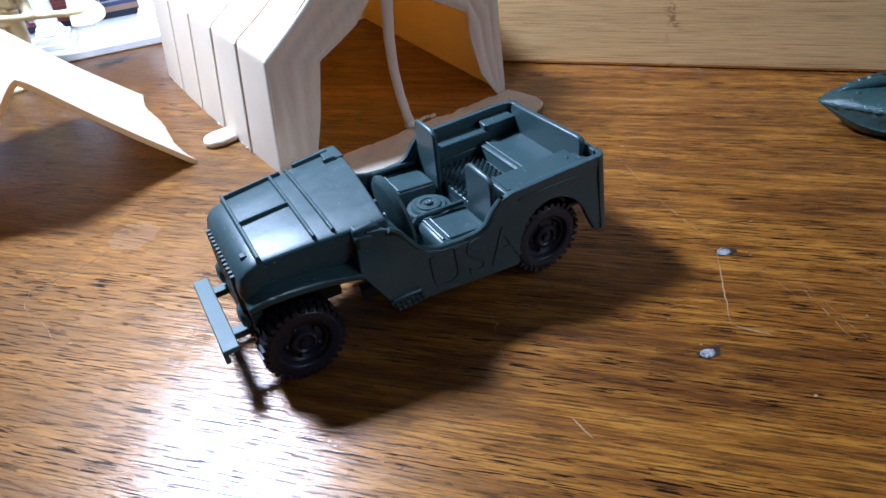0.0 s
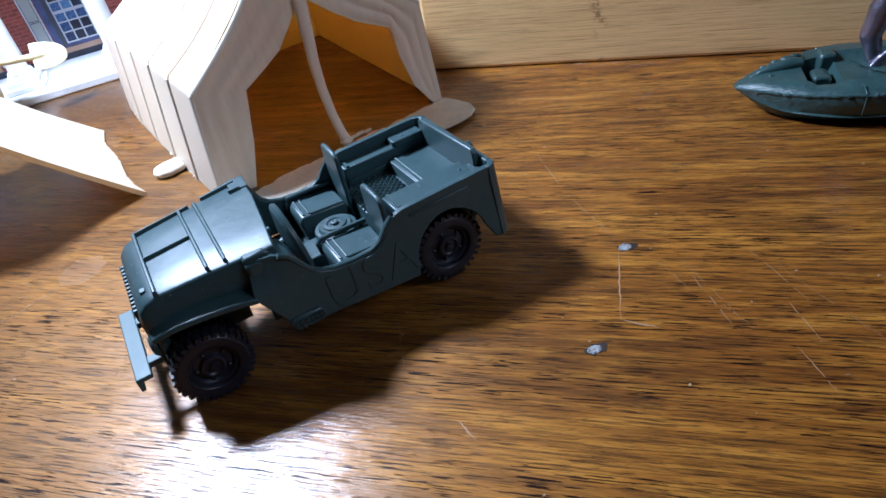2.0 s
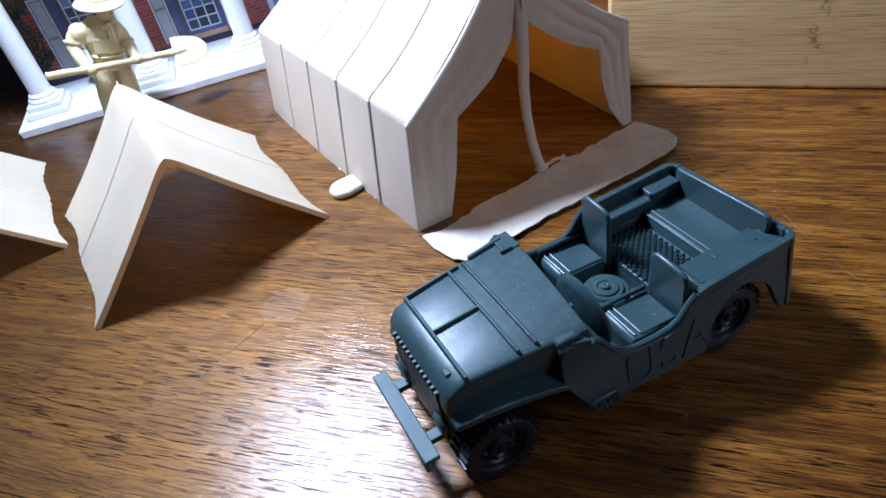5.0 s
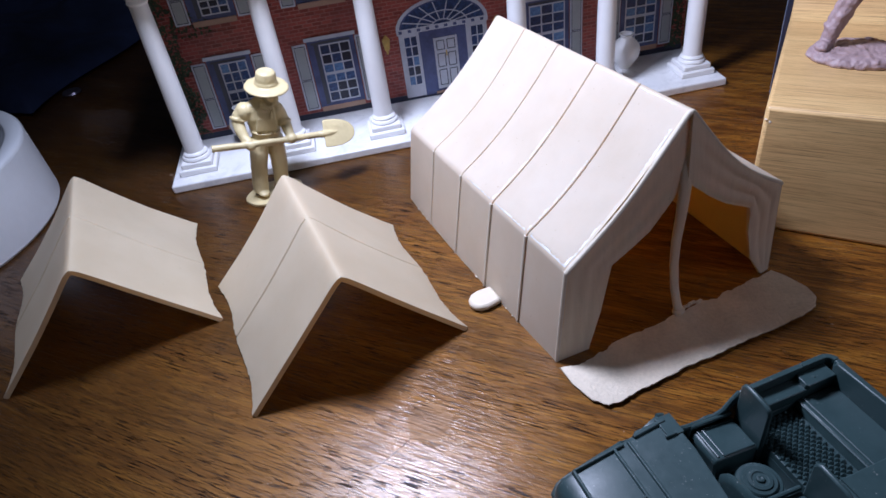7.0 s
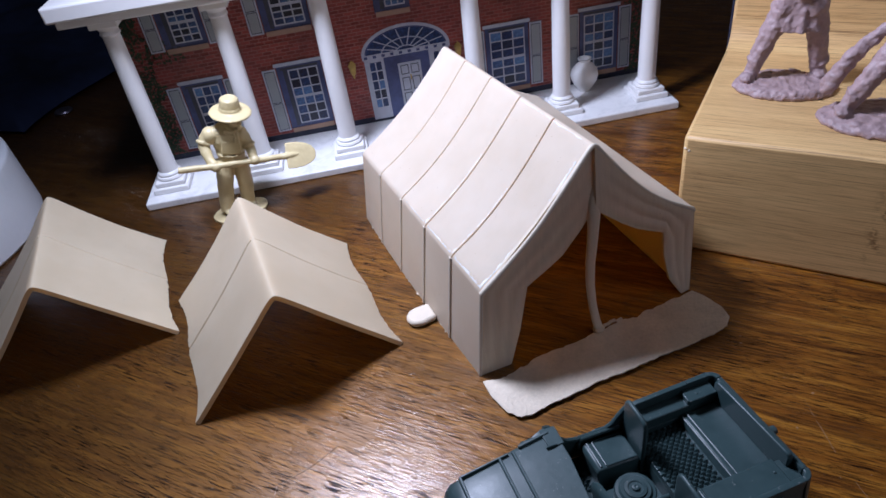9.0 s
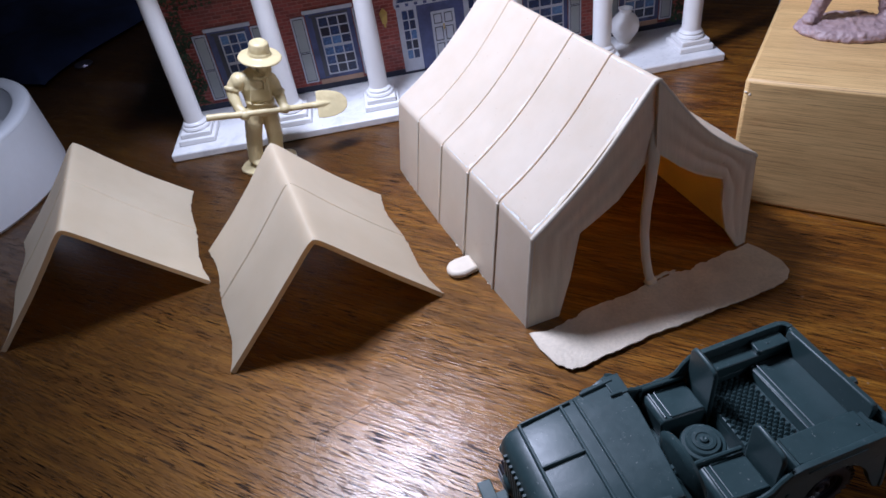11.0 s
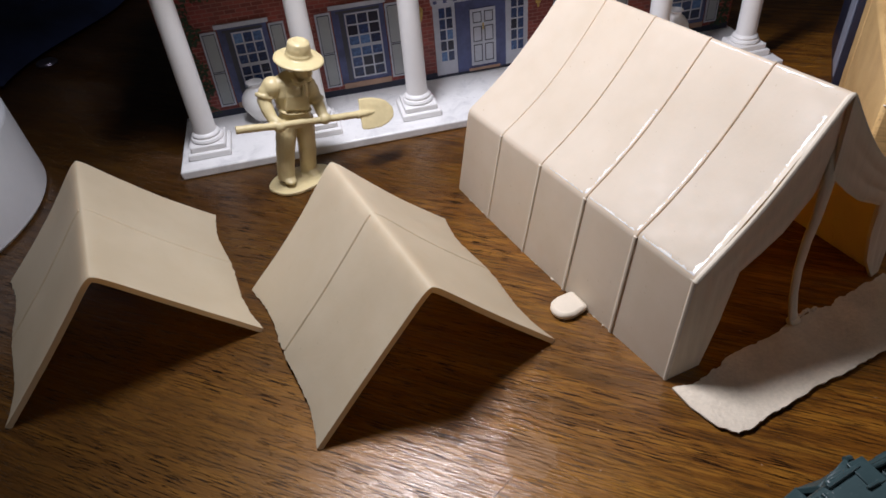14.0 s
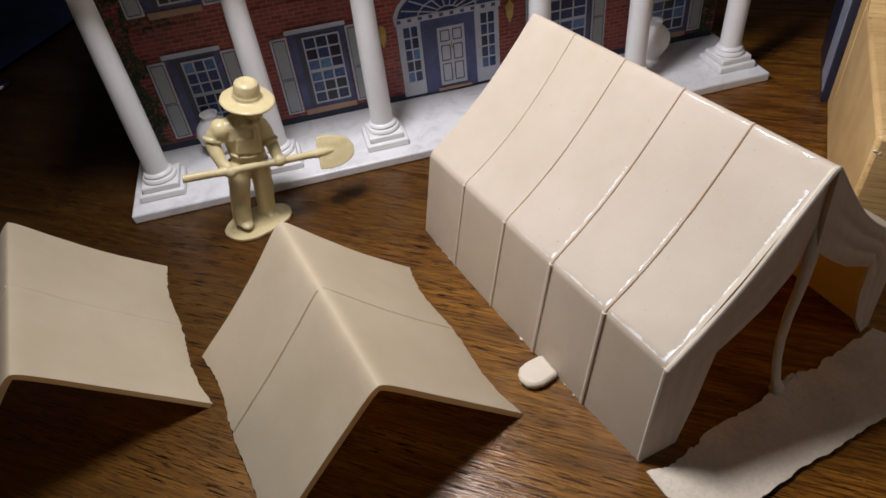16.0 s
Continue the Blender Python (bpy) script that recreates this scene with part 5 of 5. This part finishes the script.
def build_digger():
    bm = bmesh.new()
    # body, leaning to its left over the base
    tube(bm, [(-7.0, -2.6, 1.2), (-7.2, -2.0, 6), (-6.9, -0.8, 14), (-6.0, 0.6, 23), (-5.2, 1.2, 29)], [4.3, 4.5, 4.7, 5.2, 5.4], 16)
    tube(bm, [(5.4, 3.2, 1.2), (5.4, 3.2, 6), (4.9, 3.0, 14), (3.8, 2.6, 23), (2.8, 2.2, 29)], [4.1, 4.3, 4.6, 5.1, 5.3], 16)
    ball(bm, (-5.8, -5.4, 1.8), (3.2, 4.2, 1.6))
    ball(bm, (7.6, 0.2, 1.8), (3.4, 4.2, 1.6))
    tube(bm, [(-1.2, 2.0, 26), (-1.2, 2.2, 31), (-1.6, 2.4, 36), (-2.0, 2.4, 41), (-2.4, 2.2, 45), (-0.6, 2.0, 49)], [8.2, 8.0, 8.6, 9.8, 9.2, 4.4], 20, 0.68)
    ball(bm, (-11.6, 1.6, 43.6), (5.0, 4.8, 4.6))
    ball(bm, (-7.2, 1.8, 44.6), (5.0, 4.6, 4.0))
    ball(bm, (5.6, 1.2, 43.0), (3.8, 4.4, 4.6))
    # head turned to its left, nose, hat
    tube(bm, [(0.6, 1.6, 47), (2.2, 0.6, 51)], [3.4, 3.2], 12)
    ball(bm, (2.6, 0.2, 52.2), (4.1, 4.5, 5.0))
    ball(bm, (5.4, -3.4, 51.2), (1.2, 1.4, 1.5))
    ball(bm, (4.6, -2.6, 48.6), (1.9, 1.9, 1.4))
    tilt = Matrix.Translation((1.0, 0.8, 56.4)) @ Matrix.Rotation(radians(5), 4, "X")
    lathe(bm, [(0, -0.7), (7.4, -0.7), (11.4, -1.3), (11.9, -0.6), (11.2, 0.0), (7.4, 0.5), (5.7, 1.0), (5.6, 4.4), (5.0, 6.8), (3.2, 7.8), (1.4, 7.4), (0, 7.0)], 40, tilt)
    lathe(bm, [(5.4, 0.6), (6.1, 0.8), (6.1, 2.2), (5.4, 2.4)], 36, tilt)
    # arms: one elbow out, both hands on the shaft
    tube(bm, [(-12.2, 1.6, 44), (-14.8, 1.6, 41), (-15.8, 1.0, 38.4), (-14.8, -1.6, 35.0), (-13.0, -5.2, 31.8), (-10.8, -7.4, 30.4)], [4.2, 3.7, 3.4, 3.2, 2.7, 2.4], 14)
    tube(bm, [(6.6, 1.0, 42.6), (8.6, 0.4, 38.6), (9.8, -1.2, 36.0), (10.8, -4.4, 33.4), (11.4, -6.2, 32.2)], [3.6, 3.2, 3.0, 2.6, 2.3], 14)
    ball(bm, (-10.6, -7.8, 29.6), (3.1, 2.7, 2.6))
    ball(bm, (11.6, -6.8, 31.6), (3.2, 2.7, 2.5))
    ball(bm, (-13.2, 1.4, 40.2), (4.3, 4.2, 1.2))
    # shovel
    tube(bm, [(-31, -9.4, 30.1), (-10, -8.3, 30.4), (11, -7.0, 31.2), (31.5, -5.6, 32.2)], [1.75, 1.6, 1.5, 1.7], 12)
    blade = [(29.8, 25.8), (29.4, 38.6)] + [(30.8 + 16.6 * math.cos(a) ** 0.75, 32.2 + 6.7 * math.sin(a)) for a in (radians(85 - 10 * k) for k in range(18))]
    vs = prism(bm, blade, -6.4, -4.8)
    for v in vs:
        h = v.co.z - 32.2
        v.co.y += 0.05 * (v.co.x - 30) - 0.007 * h ** 2 + 0.62 * h
        v.co.z = 32.2 + 0.86 * h
    tube(bm, [(28, -6.2, 31.9), (33, -5.8, 32.3), (37, -5.6, 32.7)], [1.7, 1.5, 0.6], 10)
    tube(bm, [(-15.6, 1.5, 40.6), (-16.0, 1.1, 39.2)], [4.2, 4.1], 14)
    tube(bm, [(9.0, 0.2, 38.2), (9.4, -0.4, 37.0)], [3.8, 3.7], 14)
    tube(bm, [(-3.6, -2.6, 47.4), (-0.4, -3.6, 46.4), (2.4, -3.4, 47.0), (4.6, -1.4, 48.4)], 0.9, 8)
    tube(bm, [(1.6, -4.6, 41.5), (1.8, -4.4, 46.0)], 0.5, 8)
    # overalls: bib, straps, waistband, pocket folds
    prism(bm, [(-6.6, 35), (4.6, 35), (3.8, 41.4), (-6.0, 41.4)], -4.5, -2.6)
    tube(bm, [(-5.4, -3.6, 41), (-5.8, -2.6, 45), (-5.2, 1.4, 49)], 0.9, 8)
    tube(bm, [(3.2, -3.6, 41), (3.0, -2.6, 45), (2.8, 1.4, 49)], 0.9, 8)
    tube(bm, [(-9.4, 0, 33.4), (-6, -3.6, 33.2), (-1.4, -4.5, 33.2), (3.2, -3.8, 33.2), (6.6, 0, 33.4)], 0.5, 8)
    bmesh.ops.transform(bm, matrix=Matrix.Translation((0, 0, 1.2)) @ Matrix.Rotation(radians(11), 4, "Y") @ Matrix.Diagonal((0.90, 0.96, 1.01, 1)), verts=bm.verts)
    # base
    prism(bm, [(0.3 + 15.0 * math.cos(a), -1.8 + (10.6 + 0.8 * math.cos(3 * a)) * math.sin(a + 0.12)) for a in (2 * math.pi * k / 40 for k in range(40))], 0, 1.6, "xy")
    ob = solid("digger_figure", bm, M_TAN, "tan plastic toy figure in a hat with a shovel", "toy figure", place_of(-220.8, 303.6, 0.2, 30))
    melted(ob, 0.36, 2)
    folds = ob.modifiers.new("moulded_folds", "DISPLACE")
    folds.texture, folds.strength, folds.mid_level = FOLDS, 0.5 * MM, 0.5


FOLDS = bpy.data.textures.new("cloth_folds", "CLOUDS")
FOLDS.noise_scale, FOLDS.noise_depth = 0.0045, 2
LUMPS = bpy.data.textures.new("moulded_lumps", "CLOUDS")
LUMPS.noise_scale, LUMPS.noise_depth = 0.0034, 4


def build_stand_figures():
    def base(bm, rx, ry, seed):
        n, rings = 40, []
        for r, z in ((1.0, 0), (1.03, 1.2), (0.97, 2.8), (0.8, 3.9), (0.45, 4.4)):
            rings.append([(rx * r * math.cos(2 * math.pi * k / n) * (1 + 0.05 * noise.noise((k * 0.5, z, seed))), ry * r * math.sin(2 * math.pi * k / n), z + 0.7 * noise.noise((k * 0.8, z * 0.7, seed + 3)) * (z > 1)) for k in range(n)])
        vs = [[bm.verts.new(p) for p in ring] for ring in rings]
        for a, b in zip(vs, vs[1:]):
            for k in range(n):
                bm.faces.new((a[k], a[(k + 1) % n], b[(k + 1) % n], b[k]))
        bm.faces.new(vs[0][::-1])
        bm.faces.new(vs[-1])
        for k in range(14):
            a = 2 * math.pi * k / 14
            ball(bm, (rx * 0.82 * math.cos(a), ry * 0.82 * math.sin(a), 2.4), (3.2, 2.4, 1.6 + 0.5 * math.sin(k * 2.3)))

    def man(bm, foot_l, foot_r, hip, lean, hem):
        for f, s in ((foot_l, -1), (foot_r, 1)):
            h = Vector(hip) + Vector((s * 4.4, 0, 0))
            f = Vector(f)
            k = f.lerp(h, 0.5) + Vector((s * 0.8, -1.0, 0))
            tube(bm, [f + Vector((0, 0, 0.4)), f.lerp(k, 0.25), f.lerp(k, 0.6), k, k.lerp(h, 0.5), h], [2.9, 3.1, 3.7, 4.0, 4.8, 5.6], 16)
            tube(bm, [f + Vector((0, 0, 5.6)), f.lerp(k, 0.42)], [3.9, 4.2], 14)
            ball(bm, f + Vector((s * 0.8, -2.4, 0.8)), (3.0, 4.6, 2.2))
        hp = Vector(hip)
        ch = hp + Vector((lean, -1.0, 15))
        n = 42
        rings = []
        for z, rx, ry in ((hem, 10.0, 7.0), (hem + 2, 9.6, 6.8), (hem + 6, 8.6, 6.2), (0, 7.2, 5.2), (2, 7.9, 5.8), (4, 7.2, 5.2), (7, 7.6, 5.2), (14, 9.2, 5.6), (18, 7.0, 4.6)):
            c = hp + (ch - hp) * max(0, z / 15)
            w = 0.08 if z < 0 else 0.0
            rings.append([bm.verts.new((c.x + rx * (1 + w * math.cos(9 * a)) * math.cos(a), c.y + ry * (1 + w * math.cos(9 * a)) * math.sin(a), hp.z + z)) for a in (2 * math.pi * k / n for k in range(n))])
        for a, b in zip(rings, rings[1:]):
            for k in range(n):
                bm.faces.new((a[k], a[(k + 1) % n], b[(k + 1) % n], b[k]))
        bm.faces.new(rings[0][::-1])
        bm.faces.new(rings[-1])
        top = hp + Vector((lean * 1.2, -1.2, 18))
        ball(bm, hp + Vector((-6.0, -3.5, -1.0)), (3.4, 2.4, 4.2))
        ball(bm, hp + Vector((5.5, -4.0, -2.0)), (3.0, 2.2, 3.6))
        ball(bm, top + Vector((0, -0.5, 7)), (4.2, 4.6, 5.4))
        lathe(bm, [(0, 0), (6.6, 0), (6.4, 0.9), (4.6, 1.4), (4.4, 4.6), (0, 5.6)], 24, Matrix.Translation(top + Vector((0, -0.5, 9.2))))
        for s in (-1, 1):
            tube(bm, [top + Vector((s * 7.5, 0, -2)), top + Vector((s * 10.5, -1.5, -9)), top + Vector((s * 5.0, -8.5, -11))], [3.4, 3.0, 2.3], 12)

    stand = place_of(7.0, 283.0, 0, -15.7)
    for label, m, rx, ry, fl, fr, hip, hem, seed in (
            ("mauve-grey plastic toy soldier striding on a rough base", stand @ place_of(29.8, 53.0, 55.45, 5), 20.0, 13.5, (-14.0, 0.5, 4.5), (12.6, 8.0, 4.5), (1.0, 4.0, 37), -12, 1.0),
            ("mauve-grey plastic toy soldier leaning over a rough base", stand @ place_of(72.0, 29.5, 55.45, 2), 27.0, 16.0, (-18.5, -1.5, 4.5), (10.0, 11.0, 4.5), (1.0, 2.0, 34), -9, 5.0)):
        bm = bmesh.new()
        base(bm, rx, ry, seed)
        man(bm, fl, fr, hip, 1.5, hem)
        if seed > 2:
            # rifle butt held low beside the leg
            tube(bm, [(-26.0, 3.5, 9.5), (-25.0, 3.5, 13.0), (-22.0, 3.5, 20.0), (-17.5, 3.0, 28.0), (-10.0, 2.0, 38.0)], [2.4, 3.3, 3.2, 2.7, 2.0], 14)
        bmesh.ops.recalc_face_normals(bm, faces=bm.faces)
        ob = solid("soldier_figure", bm, M_MAUVE, label, "toy figure", m, "soldiers on the stand")
        melted(ob, 0.45, 5)
        lumps = ob.modifiers.new("moulded_detail", "DISPLACE")
        lumps.texture, lumps.strength, lumps.mid_level = LUMPS, 2.0 * MM, 0.5


# ---- bamboo stand ----
def build_stand():
    s = thing("bamboo_stand", "pale bamboo wooden display stand with stepped tiers", "display stand", place_of(7.0, 283.0, 0, -15.7))
    for name, y0, y1, z1 in (("lower_tier", 0, 102, 55.4), ("back_board", 102.1, 119, 112.0)):
        bm = bmesh.new()
        box(bm, 0, 330, y0, y1, 0.1, z1)
        part(name, bm, M_BAMBOO, s, bevel=1.6)
    bm = bmesh.new()
    cove = [(102.0, 55.5), (90.0, 55.5)] + [(90.0 + 11.9 * math.sin(a), 67.4 - 11.9 * math.cos(a)) for a in (radians(9 * k) for k in range(1, 11))]
    prism(bm, cove, 0.4, 329.6, "yz")
    part("cove", bm, M_BAMBOO, s)
    bm = bmesh.new()
    ball(bm, (0.9, 0.3, 50.0), (0.7, 0.5, 0.35))
    ball(bm, (2.4, 0.0, 49.2), (0.5, 0.15, 0.6))
    part("chip", bm, M_SEAM, s, "small pale chip at the corner")


# ---- rubber boat and its figure ----
def build_boat():
    b = thing("toy_boat", "dark green plastic toy inflatable boat", "toy boat", place_of(112.0, 208.6, 0, -11))
    Lb = 96.0

    def outline(f):
        return 19.0 * min(1.0, math.sin(min(1, f * 2.5) * math.pi / 2) ** 0.8)
    def keel(f):
        return max(0.0, 1 - f / 0.16) ** 1.4

    bm = bmesh.new()
    n = 64
    rings = []
    for k in range(n + 1):
        f = 0.006 + 0.994 * k / n
        w, top = max(0.25, outline(f)), 9.6 + 2.6 * min(1, f * 3.2)
        well = min(1, max(0, (f - 0.218) / 0.012)) * (1 - 0.72 * min(1, max(0, (f - 0.295) / 0.02)))
        lump = 0.25 * noise.noise((f * 40, 1, 0))
        deck = top + 1.4 * (1 - well) + lump
        inner = (0.50 * w, deck - well * 6.0), (0.58 * w, deck - well * 0.2)
        half = [(0.0, deck - well * 6.2), *inner, (0.82 * w, top + 0.5 + lump), (0.97 * w, top - 0.5), (1.0 * w, top - 1.3),
                (0.985 * w, 7.2 + 1.6 * keel(f)), (0.93 * w, 4.4 + 3.4 * keel(f)), (0.96 * w, 3.9 + 3.5 * keel(f)), (0.90 * w, 3.4 + 3.6 * keel(f)), (0.70 * w, 0.6 + 5.8 * keel(f)), (0.0, 0.1 + 6.0 * keel(f))]
        tip = min(1.0, f / 0.09) ** 0.6
        half = [(y, 8.2 + (z - 8.2) * tip) for y, z in half]
        ring = half + [(-y, z) for y, z in half[-2:0:-1]]
        rings.append([bm.verts.new((Lb * f, y, z)) for y, z in ring])
    for a, c in zip(rings, rings[1:]):
        for k in range(len(a)):
            bm.faces.new((a[k], a[(k + 1) % len(a)], c[(k + 1) % len(a)], c[k]))
    bm.faces.new(rings[0][::-1])
    bm.faces.new(rings[-1])
    bmesh.ops.recalc_face_normals(bm, faces=bm.faces)
    part("hull", bm, M_BOAT, b, smooth=50)
    # ragged moulding flash along the outer edge of the deck
    for s in (-1, 1):
        bm = bmesh.new()
        fs = [0.01 + 0.99 * k / 120 for k in range(121)]
        tube(bm, [(Lb * f, s * (max(0.5, outline(f)) * 0.985 + 0.2 * noise.noise((f * 60, s, 1))), 8.2 + (0.5 + 2.6 * min(1, f * 3.2)) * min(1.0, f / 0.09) ** 0.6 + 0.3 * noise.noise((f * 80, s, 4))) for f in fs],
             [max(0.15, 0.5 + 0.45 * noise.noise((k * 0.9, s, 3))) for k in range(121)], 8)
        part("deck_flash", bm, M_BOAT, b)
    bm = bmesh.new()
    for x in (34, 46, 60, 76):
        tube(bm, [(x, -15.5, 13.0), (x, -18.4, 11.9), (x, -19.0, 10.6), (x, -18.6, 7.2), (x, -17.7, 4.6)], 0.28, 6)
    part("tube_rib", bm, M_BOAT, b)
    # bow cover, a lumpy ridge that runs back to the well, and its knobs
    def deck_z(x):
        f = x / Lb
        return 8.2 + (2.8 + 2.6 * min(1, f * 3.2)) * min(1.0, f / 0.09) ** 0.6
    bm = bmesh.new()
    tube(bm, [(5.5, 1.4, deck_z(5.5) - 0.6), (9, 2.2, deck_z(9) - 0.3), (13, 2.8, deck_z(13)), (17, 3.2, deck_z(17) + 0.5), (20.6, 3.4, deck_z(20.6) + 0.2)], [0.9, 1.5, 1.9, 2.3, 2.0], 16)
    part("bow_cover", bm, M_BOAT, b)
    for x, y, r in ((10, 5.4, 1.1), (14, 7.6, 1.5), (17.5, 9.0, 1.8), (20, 10.4, 1.4), (11, -1.6, 0.8)):
        bm = bmesh.new()
        ball(bm, (x, y, deck_z(x) - 0.2 * r), (r * 1.3, r * 0.9, r * 0.7))
        part("bow_knob", bm, M_BOAT, b)
    for x, y, w, top in ((22.4, -1.0, 3.4, 11.6), (26.0, 8.6, 3.0, 14.2)):
        bm = bmesh.new()
        prism(bm, [(x, 6.0), (x + 5.5, 6.0), (x + 6, top - 1.2), (x + 4.5, top), (x + 0.5, top - 0.2)], y - w, y + w)
        part("thwart_box", bm, M_BOAT, b, bevel=0.9)
    bm = bmesh.new()
    tube(bm, [(34, 2, 13.6), (40, -3, 12.0), (46, -8.5, 12.8), (56, -10.5, 13.4)], 0.4, 6)
    part("rope", bm, M_BOAT, b)
    # crewman
    bm = bmesh.new()
    tube(bm, [(0, 0, 0), (-0.8, 0, 6), (-3.2, 0.6, 14), (-1.2, 1.0, 22), (2.5, 1.0, 30)], [1.8, 2.2, 3.2, 3.8, 4.6], 14)
    tube(bm, [(9, 4, 0), (9.5, 4, 6), (8.8, 3, 14), (7.5, 2, 24), (6, 1, 30)], [2.2, 2.6, 4.0, 5.0, 5.2], 14)
    ball(bm, (-2.2, -1.6, 1.6), (4.2, 2.4, 1.6))
    ball(bm, (7.4, 2.2, 1.6), (4.2, 2.4, 1.6))
    prism(bm, [(-5.5, 2), (3.5, 13.5), (4.3, 12.8), (-2.5, 1.2)], -3.4, -2.4)
    tube(bm, [(5, 1, 28), (5, 1, 38), (5, 0.5, 46), (5, 0.5, 50)], [7.0, 7.4, 8.4, 4.0], 16, 0.7)
    ball(bm, (5, 0, 54), (4.2, 4.6, 5.2))
    ball(bm, (5, 0, 57), (5.4, 5.6, 3.8))
    for s in (-1, 1):
        tube(bm, [(5 + s * 8, 0.5, 46), (5 + s * 10.5, -2, 38), (5 + s * 5, -8, 34)], [3.4, 3.0, 2.3], 12)
    bmesh.ops.recalc_face_normals(bm, faces=bm.faces)
    ob = solid("crew_figure", bm, M_SILVER, "dark gunmetal plastic toy figure standing in the boat", "toy figure", place_of(154.0, 204.0, 6.2, -11))
    melted(ob, 0.5, 2)


# ---- things at the edges ----
def build_edges():
    ring = thing("white_ring_base", "white plastic round base with a raised rim and hollow middle", "lamp base", place_of(-417.0, 250.0))
    for name, profile in (("outer_wall", [(79.0, 0.1), (81.5, 0.1), (82.4, 1.5), (80.4, 37.6), (78.4, 37.6), (79.0, 0.1)]),
                          ("rim", [(72.6, 37.7), (80.4, 37.7), (80.2, 38.8), (79.6, 39.6), (78.0, 40.3), (72.8, 40.2), (71.4, 39.2), (71.2, 37.8), (72.6, 37.7)]),
                          ("inner_wall", [(72.4, 37.6), (71.0, 37.6), (66.6, 24), (64, 20.5), (60, 19.5), (60, 17.5), (65.4, 18.6), (68.4, 23), (72.4, 37.6)]),
                          ("bowl_floor", [(0, 17.0), (63, 17.0), (63, 18.4), (59.8, 18.6), (20, 19.2), (0, 19.2)])):
        bm = bmesh.new()
        lathe(bm, profile, 96)
        part(name, bm, M_RING, ring)
    # dark blue cloth in the far corner
    bm = bmesh.new()
    def cloth(u, v):
        x, y = -770 + 325 * u, 396 + 320 * v
        edge = min(1, u * 8, (1 - u) * 4.5, v * 6, (1 - v) * 8)
        z = 2.5 + 46 * max(0, edge) ** 0.6 * (0.55 + 0.45 * noise.noise((u * 3.2, v * 2.6, 1))) + 16 * noise.noise((u * 7 + v * 3, v * 5, 4)) * edge + 9 * abs(noise.noise((u * 13 - v * 6, v * 9, 7))) * edge
        return (x + 34 * noise.noise((v * 2.2, 0, 2)), y + 34 * noise.noise((u * 2.4, 3, 2)), max(2.5, z))
    sheet(bm, cloth, 110, 110, 1.8)
    solid("folded_cloth", bm, M_CLOTH, "crumpled navy blue cloth lying on the table", "cloth", smooth=80)
    bm = bmesh.new()
    lathe(bm, [(0, 0), (6.5, 0), (7, 1), (6.2, 2.2), (4, 2.8), (0, 3)], 28)
    solid("metal_button", bm, M_SILVER, "small shiny metal button by the blue cloth", "button", place_of(-440, 432, 0.1))
    # dark printed card box behind the stand
    c = thing("card_box", "dark navy card box with a pale blue panel", "box", place_of(7.0, 283.0, 0, -15.7) @ place_of(-3.0, 119.6))
    bm = bmesh.new()
    box(bm, 0, 60, 0, 60, 0.1, 150)
    part("carton", bm, M_NAVY, c, bevel=0.6)
    bm = bmesh.new()
    box(bm, -0.3, 0.0, 3, 24, 4, 62)
    part("label_panel", bm, M_PALE, c)


build_room()
build_table()
build_jeep()
build_wall_tent()
build_pup_tents()
build_stand()
build_stand_figures()
build_digger()
build_boat()
build_vases()
build_edges()
build_house()
